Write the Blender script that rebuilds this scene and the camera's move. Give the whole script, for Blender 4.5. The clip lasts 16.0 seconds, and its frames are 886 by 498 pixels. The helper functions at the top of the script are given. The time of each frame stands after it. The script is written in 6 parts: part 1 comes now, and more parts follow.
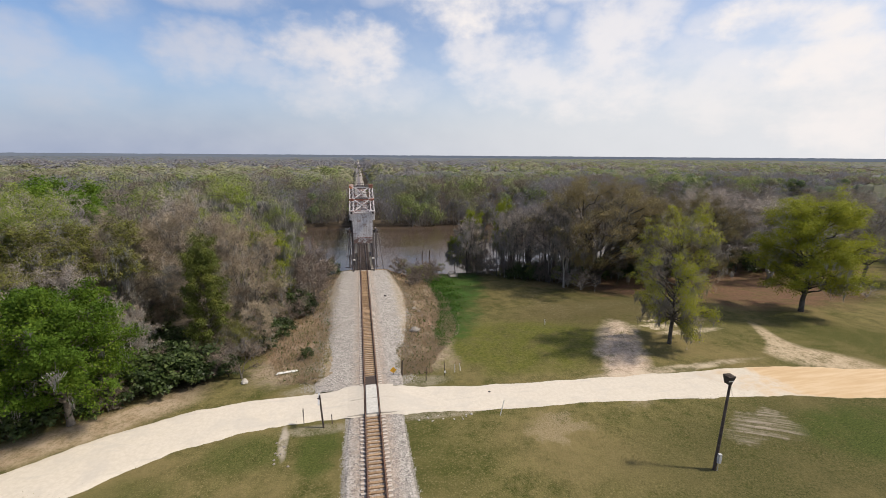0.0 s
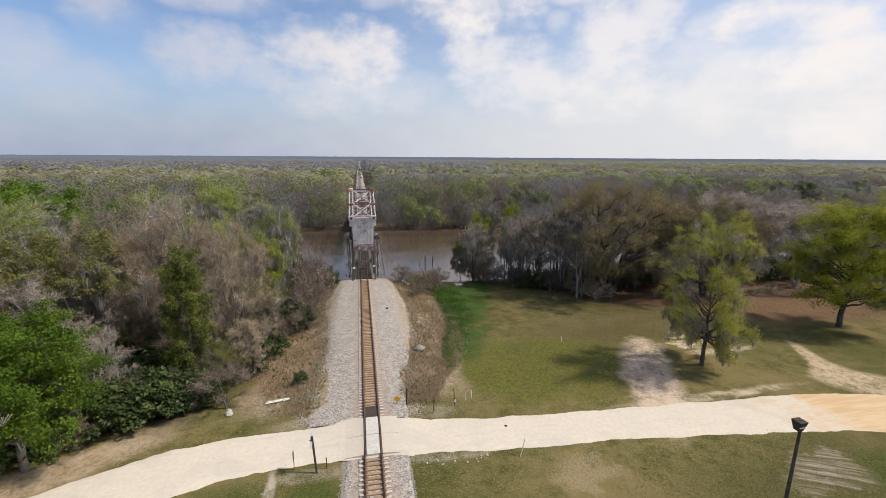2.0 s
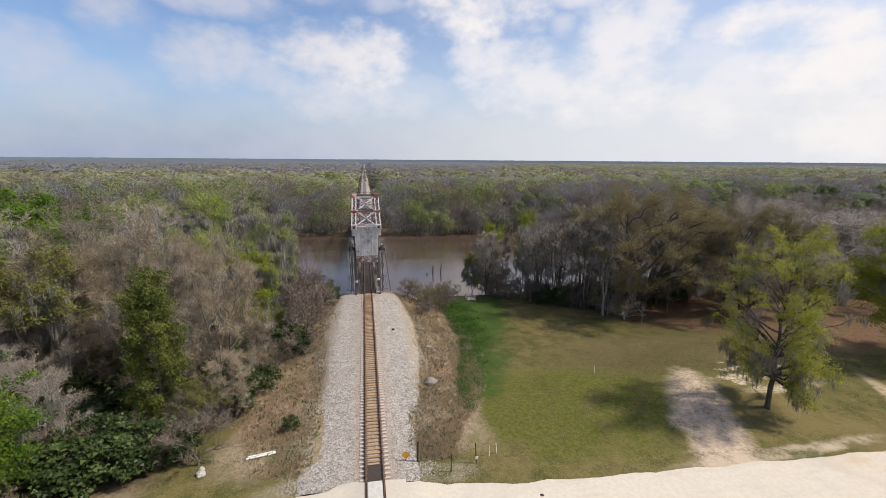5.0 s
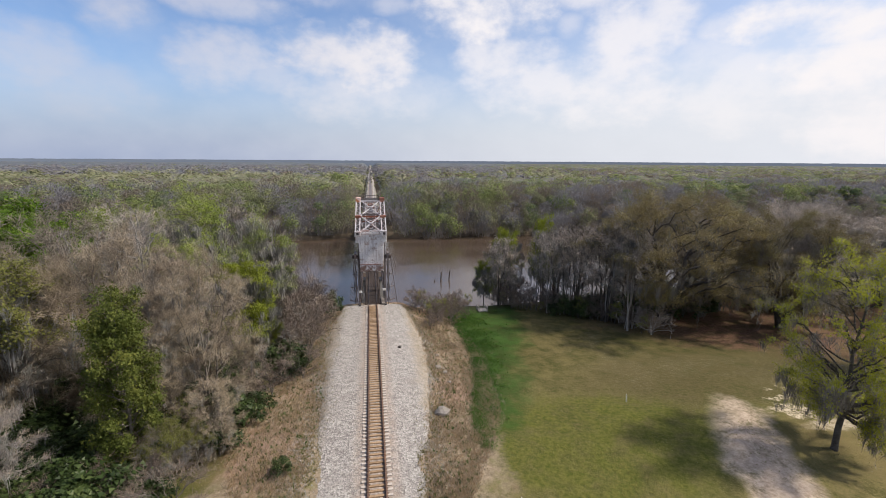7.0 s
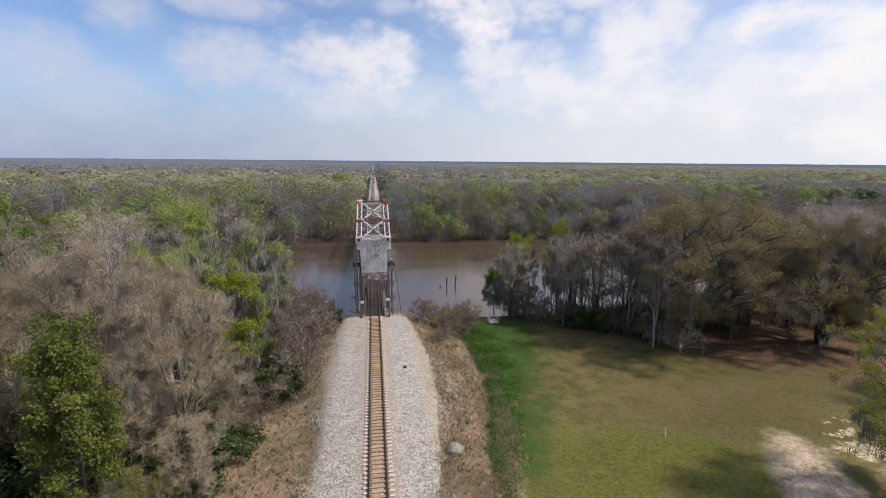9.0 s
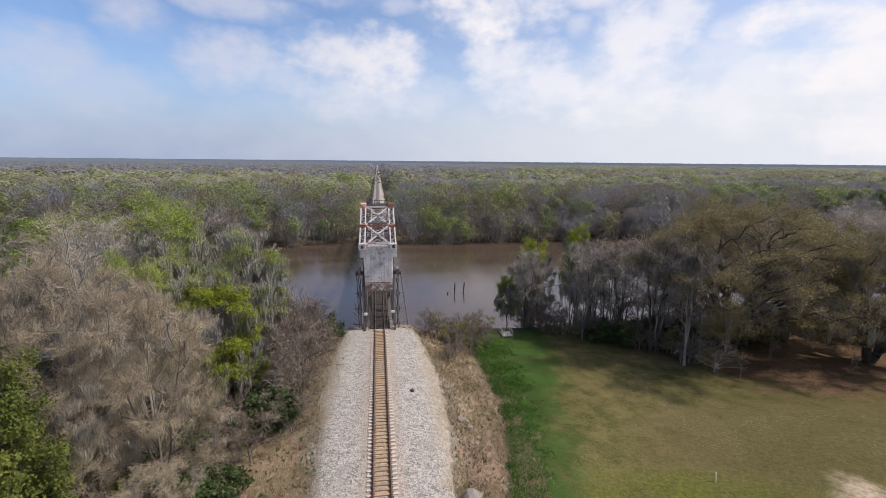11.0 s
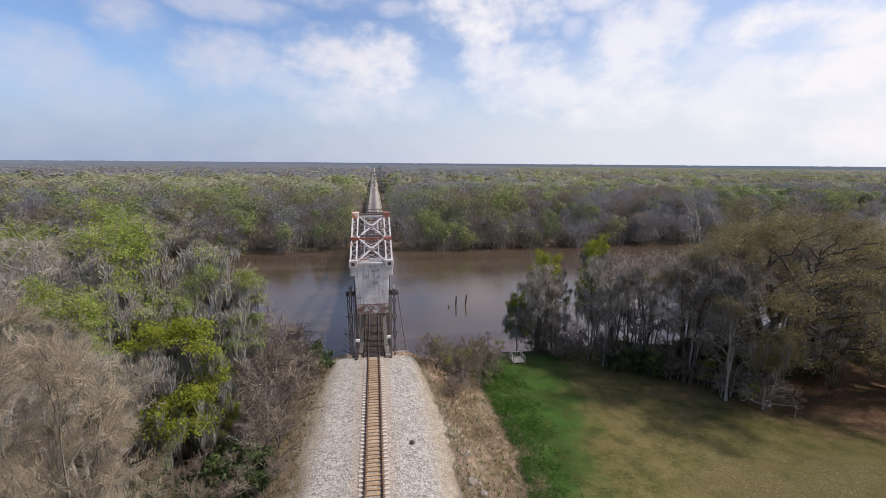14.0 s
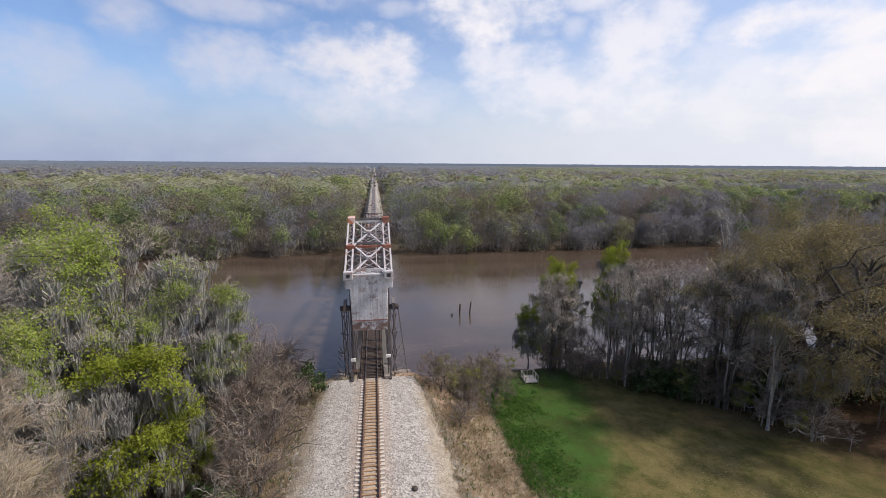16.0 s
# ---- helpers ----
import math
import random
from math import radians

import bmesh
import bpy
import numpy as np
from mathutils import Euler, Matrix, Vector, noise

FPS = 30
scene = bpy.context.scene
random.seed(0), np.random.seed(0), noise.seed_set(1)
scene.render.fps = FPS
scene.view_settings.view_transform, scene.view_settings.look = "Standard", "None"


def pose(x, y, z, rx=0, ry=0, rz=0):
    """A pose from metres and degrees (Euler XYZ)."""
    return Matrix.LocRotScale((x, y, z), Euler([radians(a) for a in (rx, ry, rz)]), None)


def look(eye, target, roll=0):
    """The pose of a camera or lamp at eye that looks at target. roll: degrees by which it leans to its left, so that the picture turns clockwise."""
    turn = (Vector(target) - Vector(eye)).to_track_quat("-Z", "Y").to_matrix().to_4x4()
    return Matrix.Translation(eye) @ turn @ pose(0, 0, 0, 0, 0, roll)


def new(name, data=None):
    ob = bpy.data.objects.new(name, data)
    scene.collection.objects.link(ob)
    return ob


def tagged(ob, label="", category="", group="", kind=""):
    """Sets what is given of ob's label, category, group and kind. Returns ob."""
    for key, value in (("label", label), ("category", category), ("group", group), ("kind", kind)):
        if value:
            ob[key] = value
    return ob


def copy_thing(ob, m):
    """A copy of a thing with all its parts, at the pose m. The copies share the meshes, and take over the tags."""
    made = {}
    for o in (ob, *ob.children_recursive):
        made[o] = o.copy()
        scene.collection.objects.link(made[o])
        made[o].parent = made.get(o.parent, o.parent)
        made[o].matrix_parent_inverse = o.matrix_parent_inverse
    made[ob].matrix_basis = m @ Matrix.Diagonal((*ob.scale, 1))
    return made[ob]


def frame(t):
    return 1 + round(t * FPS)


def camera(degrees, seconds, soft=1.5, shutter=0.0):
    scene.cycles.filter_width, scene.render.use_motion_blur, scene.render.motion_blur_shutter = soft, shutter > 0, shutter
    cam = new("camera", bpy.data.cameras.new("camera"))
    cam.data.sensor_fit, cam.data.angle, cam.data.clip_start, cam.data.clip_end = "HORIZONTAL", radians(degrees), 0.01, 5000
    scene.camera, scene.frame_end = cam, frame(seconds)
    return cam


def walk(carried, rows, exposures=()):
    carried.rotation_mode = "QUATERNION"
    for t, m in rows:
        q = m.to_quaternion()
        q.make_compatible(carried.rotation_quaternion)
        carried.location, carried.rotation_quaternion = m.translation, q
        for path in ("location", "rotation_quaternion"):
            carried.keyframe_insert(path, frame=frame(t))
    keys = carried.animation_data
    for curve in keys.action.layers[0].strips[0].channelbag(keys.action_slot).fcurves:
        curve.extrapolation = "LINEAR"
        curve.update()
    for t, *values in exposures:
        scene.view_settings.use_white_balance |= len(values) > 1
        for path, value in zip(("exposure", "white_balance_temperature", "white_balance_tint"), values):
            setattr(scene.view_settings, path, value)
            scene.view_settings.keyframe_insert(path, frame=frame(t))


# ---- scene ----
cam = camera(92.0, 16.0, soft=0.75)
# seconds, x, y, z, yaw, pitch, roll
ROWS = [
    (0.0, -0.65, 10.00, 26.64, -11.08, -12.33, -0.40),
    (0.5, -0.60, 11.53, 26.71, -11.00, -12.34, -0.33),
    (1.0, -0.55, 13.05, 26.73, -10.96, -12.27, -0.34),
    (1.5, -0.49, 14.57, 26.71, -10.99, -12.17, -0.37),
    (2.0, -0.44, 16.09, 26.71, -10.96, -12.13, -0.35),
    (2.5, -0.38, 17.57, 26.70, -10.83, -12.07, -0.31),
    (3.0, -0.35, 19.02, 26.69, -10.70, -11.98, -0.33),
    (3.5, -0.32, 20.44, 26.69, -10.59, -11.92, -0.31),
    (4.0, -0.28, 21.87, 26.71, -10.59, -11.87, -0.35),
    (6.5, 0.09, 29.55, 26.77, -9.67, -11.66, -0.37),
    (7.0, 0.14, 31.13, 26.78, -9.53, -11.64, -0.36),
    (7.5, 0.18, 32.77, 26.78, -9.40, -11.61, -0.51),
    (8.0, 0.19, 34.43, 26.76, -9.33, -11.59, -0.49),
    (8.5, 0.17, 36.05, 26.73, -9.21, -11.53, -0.54),
    (9.0, 0.13, 37.61, 26.71, -9.20, -11.60, -0.47),
    (11.5, 0.16, 45.15, 26.75, -8.53, -11.59, -0.53),
    (12.0, 0.25, 46.64, 26.82, -8.65, -11.44, -0.52),
    (12.5, 0.37, 48.13, 26.90, -8.76, -11.41, -0.43),
    (13.0, 0.46, 49.63, 26.94, -8.82, -11.37, -0.49),
    (13.5, 0.53, 51.13, 26.97, -8.94, -11.32, -0.46),
    (14.0, 0.60, 52.64, 26.97, -9.04, -11.34, -0.45),
    (14.5, 0.68, 54.17, 26.96, -9.10, -11.32, -0.45),
    (15.0, 0.77, 55.73, 26.94, -9.04, -11.26, -0.45),
    (15.5, 0.86, 57.30, 26.92, -9.05, -11.30, -0.48),
    (16.0, 0.97, 58.89, 26.90, -8.98, -11.33, -0.43),
]
walk(cam, [(t, pose(x, y, z, 90 + pitch, roll, yaw)) for t, x, y, z, yaw, pitch, roll in ROWS],
     exposures=[(0.0, 0.0, 6750, 11), (4.0, 0.03, 6700, 11), (8.0, 0.06, 6500, 12), (16.0, 0.06, 6400, 13)])

# ---- light ----
SUN_AZ, SUN_EL = 102.0, 49.0      # degrees clockwise from +y, and above the horizon


def link(t, a, b):
    t.links.new(a, b)


def put(t, socket, v):
    """Feeds a socket with a number, a colour or another socket."""
    if isinstance(v, bpy.types.NodeSocket):
        t.links.new(v, socket)
    else:
        socket.default_value = v


def calc(t, op, a, b=0.0, clamp=False):
    n = t.nodes.new("ShaderNodeMath")
    n.operation, n.use_clamp = op, clamp
    put(t, n.inputs[0], a), put(t, n.inputs[1], b)
    return n.outputs[0]


def blend(t, fac, a, b, mode="MIX"):
    n = t.nodes.new("ShaderNodeMix")
    n.data_type, n.blend_type = "RGBA", mode
    put(t, n.inputs[0], fac)
    put(t, n.inputs[6], (*a, 1) if isinstance(a, tuple) else a)
    put(t, n.inputs[7], (*b, 1) if isinstance(b, tuple) else b)
    return n.outputs[2]


def step(t, v, lo, hi, a=0.0, b=1.0):
    n = t.nodes.new("ShaderNodeMapRange")
    n.interpolation_type = "SMOOTHSTEP"
    put(t, n.inputs[0], v)
    n.inputs[1].default_value, n.inputs[2].default_value = lo, hi
    n.inputs[3].default_value, n.inputs[4].default_value = a, b
    return n.outputs[0]


def tex(t, vec, scale, detail=4.0, rough=0.6, warp=0.0):
    n = t.nodes.new("ShaderNodeTexNoise")
    if vec is not None:
        put(t, n.inputs["Vector"], vec)
    n.inputs["Scale"].default_value, n.inputs["Detail"].default_value = scale, detail
    n.inputs["Roughness"].default_value, n.inputs["Distortion"].default_value = rough, warp
    return n.outputs[0]


def split(t, vec):
    n = t.nodes.new("ShaderNodeSeparateXYZ")
    put(t, n.inputs[0], vec)
    return n.outputs


def join(t, x, y, z):
    n = t.nodes.new("ShaderNodeCombineXYZ")
    put(t, n.inputs[0], x), put(t, n.inputs[1], y), put(t, n.inputs[2], z)
    return n.outputs[0]


def make_sky():
    w = bpy.data.worlds.new("sky")
    scene.world = w
    w.use_nodes = True
    t = w.node_tree
    t.nodes.clear()
    out, bg = t.nodes.new("ShaderNodeOutputWorld"), t.nodes.new("ShaderNodeBackground")
    sky = t.nodes.new("ShaderNodeTexSky")
    sky.sky_type, sky.sun_disc = "NISHITA", False
    sky.sun_elevation, sky.sun_rotation = radians(SUN_EL), radians(SUN_AZ)
    sky.air_density, sky.dust_density, sky.ozone_density = 1.0, 1.2, 1.5
    blue = blend(t, 1.0, sky.outputs[0], (0.115, 0.128, 0.15), "MULTIPLY")
    d = split(t, t.nodes.new("ShaderNodeTexCoord").outputs["Generated"])
    # azimuth from +y to the right and elevation, both in degrees
    az = calc(t, "MULTIPLY", calc(t, "ARCTAN2", d[0], d[1]), 57.2958)
    el = calc(t, "MULTIPLY", calc(t, "ARCSINE", d[2]), 57.2958)
    p = join(t, calc(t, "MULTIPLY", az, 0.07), calc(t, "MULTIPLY", el, 0.10), 0.0)
    fluff = calc(t, "SUBTRACT", tex(t, p, 2.6, 5.0, 0.52), 0.5)
    fine = calc(t, "SUBTRACT", tex(t, p, 9.0, 4.0, 0.55), 0.5)
    total = None
    # cumulus banks: azimuth, elevation, half width, half height, weight
    for a, e, ra, re, s in CLOUDS:
        qa = calc(t, "DIVIDE", calc(t, "SUBTRACT", az, a), ra)
        up = calc(t, "SUBTRACT", el, e)
        qe = calc(t, "MAXIMUM", calc(t, "DIVIDE", up, re), calc(t, "DIVIDE", up, -1.35 * re))
        q = calc(t, "ADD", calc(t, "MULTIPLY", qa, qa), calc(t, "MULTIPLY", qe, qe))
        q = calc(t, "ADD", q, calc(t, "ADD", calc(t, "MULTIPLY", fluff, 5.4), calc(t, "MULTIPLY", fine, 1.6)))
        b = step(t, q, 2.2, -0.6, 0.0, s)
        total = b if total is None else calc(t, "MAXIMUM", total, b)
    wide = tex(t, p, 0.9, 6.0, 0.6)
    rest = step(t, calc(t, "ADD", wide, calc(t, "MULTIPLY", fine, 0.25)), 0.46, 0.66, 0.0, 0.75)
    behind = calc(t, "MAXIMUM", step(t, el, 22.0, 30.0), step(t, calc(t, "ABSOLUTE", az), 60.0, 75.0))
    mask = calc(t, "MAXIMUM", total, calc(t, "MULTIPLY", rest, behind))
    mask = calc(t, "ADD", mask, calc(t, "MULTIPLY", fine, calc(t, "MULTIPLY", mask, 0.15)), True)
    # thin veil that thickens towards the sun's side and the horizon
    veil = calc(t, "MULTIPLY", step(t, az, -25.0, 60.0, 0.08, 0.95), step(t, el, 2.0, 17.0, 1.0, 0.35))
    veil = calc(t, "ADD", veil, calc(t, "MULTIPLY", fluff, 0.4), True)
    low = step(t, el, 0.0, 12.0, 0.92, 0.0)
    c = blend(t, low, blue, blend(t, step(t, az, -30.0, 45.0), HAZE, HAZE_SUNWARD))
    c = blend(t, veil, c, VEIL)
    c = blend(t, mask, c, blend(t, step(t, az, -34.0, 15.0), CLOUD_SHADED, CLOUD))
    link(t, c, bg.inputs[0])
    bg.inputs[1].default_value = 1.0
    link(t, bg.outputs[0], out.inputs[0])


CLOUD_SHADED = (0.66, 0.65, 0.70)
HAZE, HAZE_SUNWARD, VEIL, CLOUD = (0.36, 0.43, 0.60), (0.64, 0.68, 0.74), (0.76, 0.79, 0.84), (0.93, 0.90, 0.90)
CLOUDS = [
    (-16.2, 11.4, 5.2, 2.4, 0.62), (-11.5, 10.2, 4.0, 1.8, 0.45), (-6.0, 12.4, 4.9, 2.4, 0.85), (0.1, 12.1, 5.8, 3.0, 0.90), (-2.1, 9.1, 8.2, 2.7, 0.55), (4.9, 8.7, 5.0, 2.0, 0.35),
    (-32.3, 9.5, 3.5, 2.4, 0.50), (-28.9, 7.2, 4.8, 2.1, 0.35), (-25.1, 14.4, 2.8, 1.6, 0.60), (-15.4, 16.6, 5.7, 1.1, 0.55), (2.9, 18.0, 2.4, 0.7, 0.40),
    (15.0, 17.9, 7.2, 2.4, 1.00), (17.6, 11.9, 5.5, 2.4, 0.75), (21.9, 9.6, 7.5, 2.4, 0.70), (31.8, 14.1, 4.5, 4.3, 0.80), (30.4, 8.9, 7.5, 3.1, 0.75),
    (34.5, 16.0, 3.4, 2.2, 0.75), (24.8, 15.8, 1.4, 1.0, 0.40), (45.8, 14.0, 5.0, 1.6, 1.00), (50.4, 13.1, 4.4, 1.8, 0.95), (41.1, 13.9, 2.5, 1.1, 0.50),
    (50.4, 8.4, 6.1, 2.8, 0.95), (43.8, 8.0, 7.3, 3.1, 0.60), (53.9, 5.1, 5.9, 3.5, 0.85), (39.4, 10.6, 4.3, 2.0, 0.45), (27.6, 19.9, 5.5, 2.1, 0.70),
    (-5.5, 21.1, 10.1, 2.1, 0.40),
]
make_sky()
sun_lamp = bpy.data.lights.new("sun", "SUN")
sun_lamp.energy, sun_lamp.angle, sun_lamp.color = 4.5, radians(4.5), (1.0, 0.925, 0.81)
sun = new("sun", sun_lamp)
a, e = radians(SUN_AZ), radians(SUN_EL)
sun.matrix_world = look((0, 0, 200), (-math.sin(a) * math.cos(e), -math.cos(a) * math.cos(e), 200 - math.sin(e)))

# ---- materials ----
def begin(name):
    m = bpy.data.materials.new(name)
    m.use_nodes = True
    t = m.node_tree
    return m, t, t.nodes["Principled BSDF"], t.nodes.new("ShaderNodeNewGeometry").outputs


def bump(t, b, height, strength, distance):
    n = t.nodes.new("ShaderNodeBump")
    n.inputs["Strength"].default_value, n.inputs["Distance"].default_value = strength, distance
    link(t, height, n.inputs["Height"])
    link(t, n.outputs[0], b.inputs["Normal"])


def surface(name, dark, light, stain, scale, rough=0.8, metal=0.0, relief=0.4, depth=0.01, spots=0.5, each=0.25):
    """A worn solid: grain between two tones, stains of a third, and a shift from piece to piece."""
    m, t, b, g = begin(name)
    obj = t.nodes.new("ShaderNodeObjectInfo").outputs["Random"]
    at = t.nodes.new("ShaderNodeVectorMath")
    at.operation = "ADD"
    link(t, g["Position"], at.inputs[0]), link(t, join(t, calc(t, "MULTIPLY", obj, 37.0), 0.0, 0.0), at.inputs[1])
    grain = tex(t, at.outputs[0], scale, 6.0, 0.65)
    patch = tex(t, at.outputs[0], scale * 0.13, 4.0, 0.6, 0.6)
    c = blend(t, step(t, grain, 0.3, 0.7), dark, light)
    c = blend(t, step(t, patch, 0.5, 0.68, 0.0, spots), c, stain)
    c = blend(t, each, c, blend(t, obj, dark, light))
    link(t, c, b.inputs["Base Color"])
    b.inputs["Roughness"].default_value, b.inputs["Metallic"].default_value = rough, metal
    bump(t, b, grain, relief, depth)
    return m


def leafage(name, dark, light, odd, glow=0.3, patch=0.25, rough=0.7, relief=0.0):
    """Leaves, twigs or moss: tone from tree to tree, from clump to clump and from leaf to leaf, with light shining through."""
    m, t, b, g = begin(name)
    obj = t.nodes.new("ShaderNodeObjectInfo").outputs["Random"]
    clump = tex(t, g["Position"], patch, 3.0, 0.6)
    tone = calc(t, "ADD", calc(t, "MULTIPLY", g["Random Per Island"], 0.4), calc(t, "MULTIPLY", obj, 0.35))
    tone = calc(t, "ADD", tone, calc(t, "MULTIPLY", calc(t, "SUBTRACT", clump, 0.5), 1.2), True)
    c = blend(t, tone, dark, light)
    c = blend(t, step(t, calc(t, "ADD", clump, calc(t, "MULTIPLY", g["Random Per Island"], 0.3)), 0.7, 0.85, 0.0, 0.7), c, odd)
    link(t, c, b.inputs["Base Color"])
    b.inputs["Roughness"].default_value = rough
    b.inputs["Specular IOR Level"].default_value = 0.2
    if relief:
        bump(t, b, tex(t, g["Position"], 1.1, 4.0, 0.7), relief, 1.2)
    tr, mx = t.nodes.new("ShaderNodeBsdfTranslucent"), t.nodes.new("ShaderNodeMixShader")
    link(t, c, tr.inputs[0])
    mx.inputs[0].default_value = glow
    link(t, b.outputs[0], mx.inputs[1]), link(t, tr.outputs[0], mx.inputs[2])
    link(t, mx.outputs[0], t.nodes["Material Output"].inputs[0])
    return m


BARK = surface("bark", (0.06, 0.05, 0.04), (0.17, 0.145, 0.12), (0.22, 0.21, 0.18), 6.0, 0.9, relief=0.8, depth=0.03)
BARK_PALE = surface("pale_bark", (0.20, 0.18, 0.16), (0.44, 0.41, 0.37), (0.10, 0.09, 0.08), 5.0, 0.9, relief=0.8, depth=0.03)
BARK_WHITE = surface("bleached_wood", (0.202, 0.187, 0.169), (0.360, 0.338, 0.313), (0.144, 0.130, 0.115), 5.0, 0.9, relief=0.5, depth=0.02)
BARK_DARK = surface("dark_bark", (0.031, 0.026, 0.022), (0.100, 0.085, 0.069), (0.163, 0.150, 0.125), 5.0, 0.9, relief=0.8, depth=0.03)
TWIG = leafage("twigs", (0.149, 0.124, 0.097), (0.351, 0.302, 0.241), (0.297, 0.257, 0.176), 0.15, 0.2)
TWIG_TAN = leafage("tan_twigs", (0.233, 0.185, 0.133), (0.543, 0.448, 0.332), (0.467, 0.393, 0.262), 0.2, 0.2)
TWIG_GREY = leafage("grey_twigs", (0.263, 0.225, 0.197), (0.597, 0.527, 0.461), (0.477, 0.381, 0.273), 0.15, 0.2)
TWIG_RED = leafage("reddish_twigs", (0.143, 0.109, 0.090), (0.324, 0.257, 0.211), (0.323, 0.270, 0.188), 0.25, 0.3)
TWIG_PALE = leafage("bleached_twigs", (0.210, 0.194, 0.173), (0.346, 0.326, 0.299), (0.237, 0.210, 0.178), 0.2, 0.2)
MOSS = leafage("hanging_moss", (0.167, 0.158, 0.151), (0.455, 0.440, 0.411), (0.267, 0.267, 0.213), 0.15, 0.4)
MOSS_DARK = leafage("dark_hanging_moss", (0.108, 0.100, 0.092), (0.362, 0.335, 0.299), (0.254, 0.254, 0.163), 0.2, 0.4)
LEAF_FRESH = leafage("fresh_leaves", (0.048, 0.098, 0.008), (0.150, 0.240, 0.024), (0.190, 0.270, 0.030), 0.4, 0.25)
LEAF_PALE = leafage("pale_leaves", (0.188, 0.245, 0.041), (0.393, 0.479, 0.087), (0.365, 0.376, 0.101), 0.45, 0.25)
LEAF_YELLOW = leafage("yellow_green_leaves", (0.164, 0.194, 0.021), (0.377, 0.415, 0.052), (0.246, 0.288, 0.048), 0.5, 0.3)
LEAF_OLIVE = leafage("olive_leaves", (0.122, 0.099, 0.047), (0.345, 0.270, 0.120), (0.175, 0.178, 0.068), 0.35, 0.12)
LEAF_GOLD = leafage("golden_green_leaves", (0.250, 0.270, 0.030), (0.470, 0.470, 0.060), (0.310, 0.330, 0.055), 0.5, 0.3)
LEAF_BROWN = leafage("olive_brown_leaves", (0.123, 0.128, 0.030), (0.264, 0.264, 0.070), (0.202, 0.216, 0.053), 0.4, 0.25)
LEAF_DARK = leafage("dark_leaves", (0.02, 0.035, 0.012), (0.075, 0.11, 0.03), (0.12, 0.15, 0.05), 0.2, 0.4, 0.45)
LEAF_PINE = leafage("young_conifer_leaves", (0.066, 0.086, 0.016), (0.160, 0.184, 0.038), (0.193, 0.197, 0.041), 0.3, 0.4)
GRASS_DRY = leafage("dry_grass", (0.371, 0.273, 0.174), (0.633, 0.490, 0.332), (0.334, 0.261, 0.125), 0.5, 0.15)
GRASS_ROUGH = leafage("rough_grass", (0.150, 0.140, 0.050), (0.340, 0.300, 0.140), (0.240, 0.220, 0.090), 0.4, 0.15)
GRASS_GREEN = leafage("green_weeds", (0.029, 0.079, 0.008), (0.078, 0.159, 0.018), (0.108, 0.164, 0.029), 0.4, 0.2)

STEEL_WHITE = surface("weathered_white_steel", (0.30, 0.275, 0.275), (0.58, 0.56, 0.565), (0.24, 0.10, 0.06), 4.5, 0.6, spots=0.95)
STEEL_RUST = surface("rusted_steel", (0.14, 0.045, 0.028), (0.28, 0.095, 0.055), (0.45, 0.34, 0.29), 3.0, 0.8, spots=0.5)
STEEL_ORANGE = surface("orange_rust_steel", (0.42, 0.13, 0.06), (0.60, 0.24, 0.12), (0.68, 0.60, 0.56), 5.0, 0.75, spots=0.9)
STEEL_DARK = surface("dark_steel", (0.02, 0.016, 0.016), (0.055, 0.042, 0.04), (0.14, 0.07, 0.04), 2.0, 0.7)
STEEL_GREY = surface("grey_steel", (0.08, 0.07, 0.07), (0.19, 0.17, 0.17), (0.16, 0.09, 0.06), 2.0, 0.65)
RAIL = surface("rail_steel", (0.091, 0.053, 0.040), (0.234, 0.144, 0.099), (0.312, 0.144, 0.066), 8.0, 0.55, 0.4)
RAIL_TOP = surface("worn_rail_head", (0.080, 0.060, 0.056), (0.208, 0.165, 0.140), (0.160, 0.090, 0.056), 8.0, 0.45, 0.5)
def tie_material():
    m = surface("creosoted_wood", (0.20, 0.125, 0.065), (0.44, 0.30, 0.18), (0.14, 0.09, 0.055), 7.0, 0.9, relief=0.6, each=0.45)
    t = m.node_tree
    b = t.nodes["Principled BSDF"]
    x = split(t, t.nodes.new("ShaderNodeNewGeometry").outputs["Position"])[0]
    dust = step(t, calc(t, "ABSOLUTE", x), 0.84, 0.92, 0.0, 0.8)
    c = blend(t, dust, b.inputs["Base Color"].links[0].from_socket, (0.52, 0.47, 0.42))
    link(t, c, b.inputs["Base Color"])
    return m


TIE = tie_material()
TIE_DARK = surface("dark_bridge_timber", (0.027, 0.018, 0.013), (0.071, 0.051, 0.042), (0.091, 0.051, 0.035), 7.0, 0.9, each=0.4)
CONCRETE_STAINED = surface("stained_concrete", (0.13, 0.105, 0.085), (0.30, 0.27, 0.24), (0.09, 0.06, 0.045), 2.0, 0.95)
CONCRETE = surface("concrete", (0.34, 0.32, 0.29), (0.52, 0.50, 0.46), (0.22, 0.19, 0.16), 3.0, 0.9)
PANEL = surface("crossing_panel", (0.42, 0.40, 0.36), (0.58, 0.56, 0.51), (0.30, 0.27, 0.23), 3.0, 0.9, spots=0.35)
WOOD_DARK = surface("dark_post_wood", (0.03, 0.022, 0.016), (0.09, 0.065, 0.05), (0.14, 0.12, 0.10), 6.0, 0.9)
WOOD_GREY = surface("weathered_boards", (0.225, 0.203, 0.188), (0.390, 0.367, 0.345), (0.150, 0.128, 0.105), 5.0, 0.9)
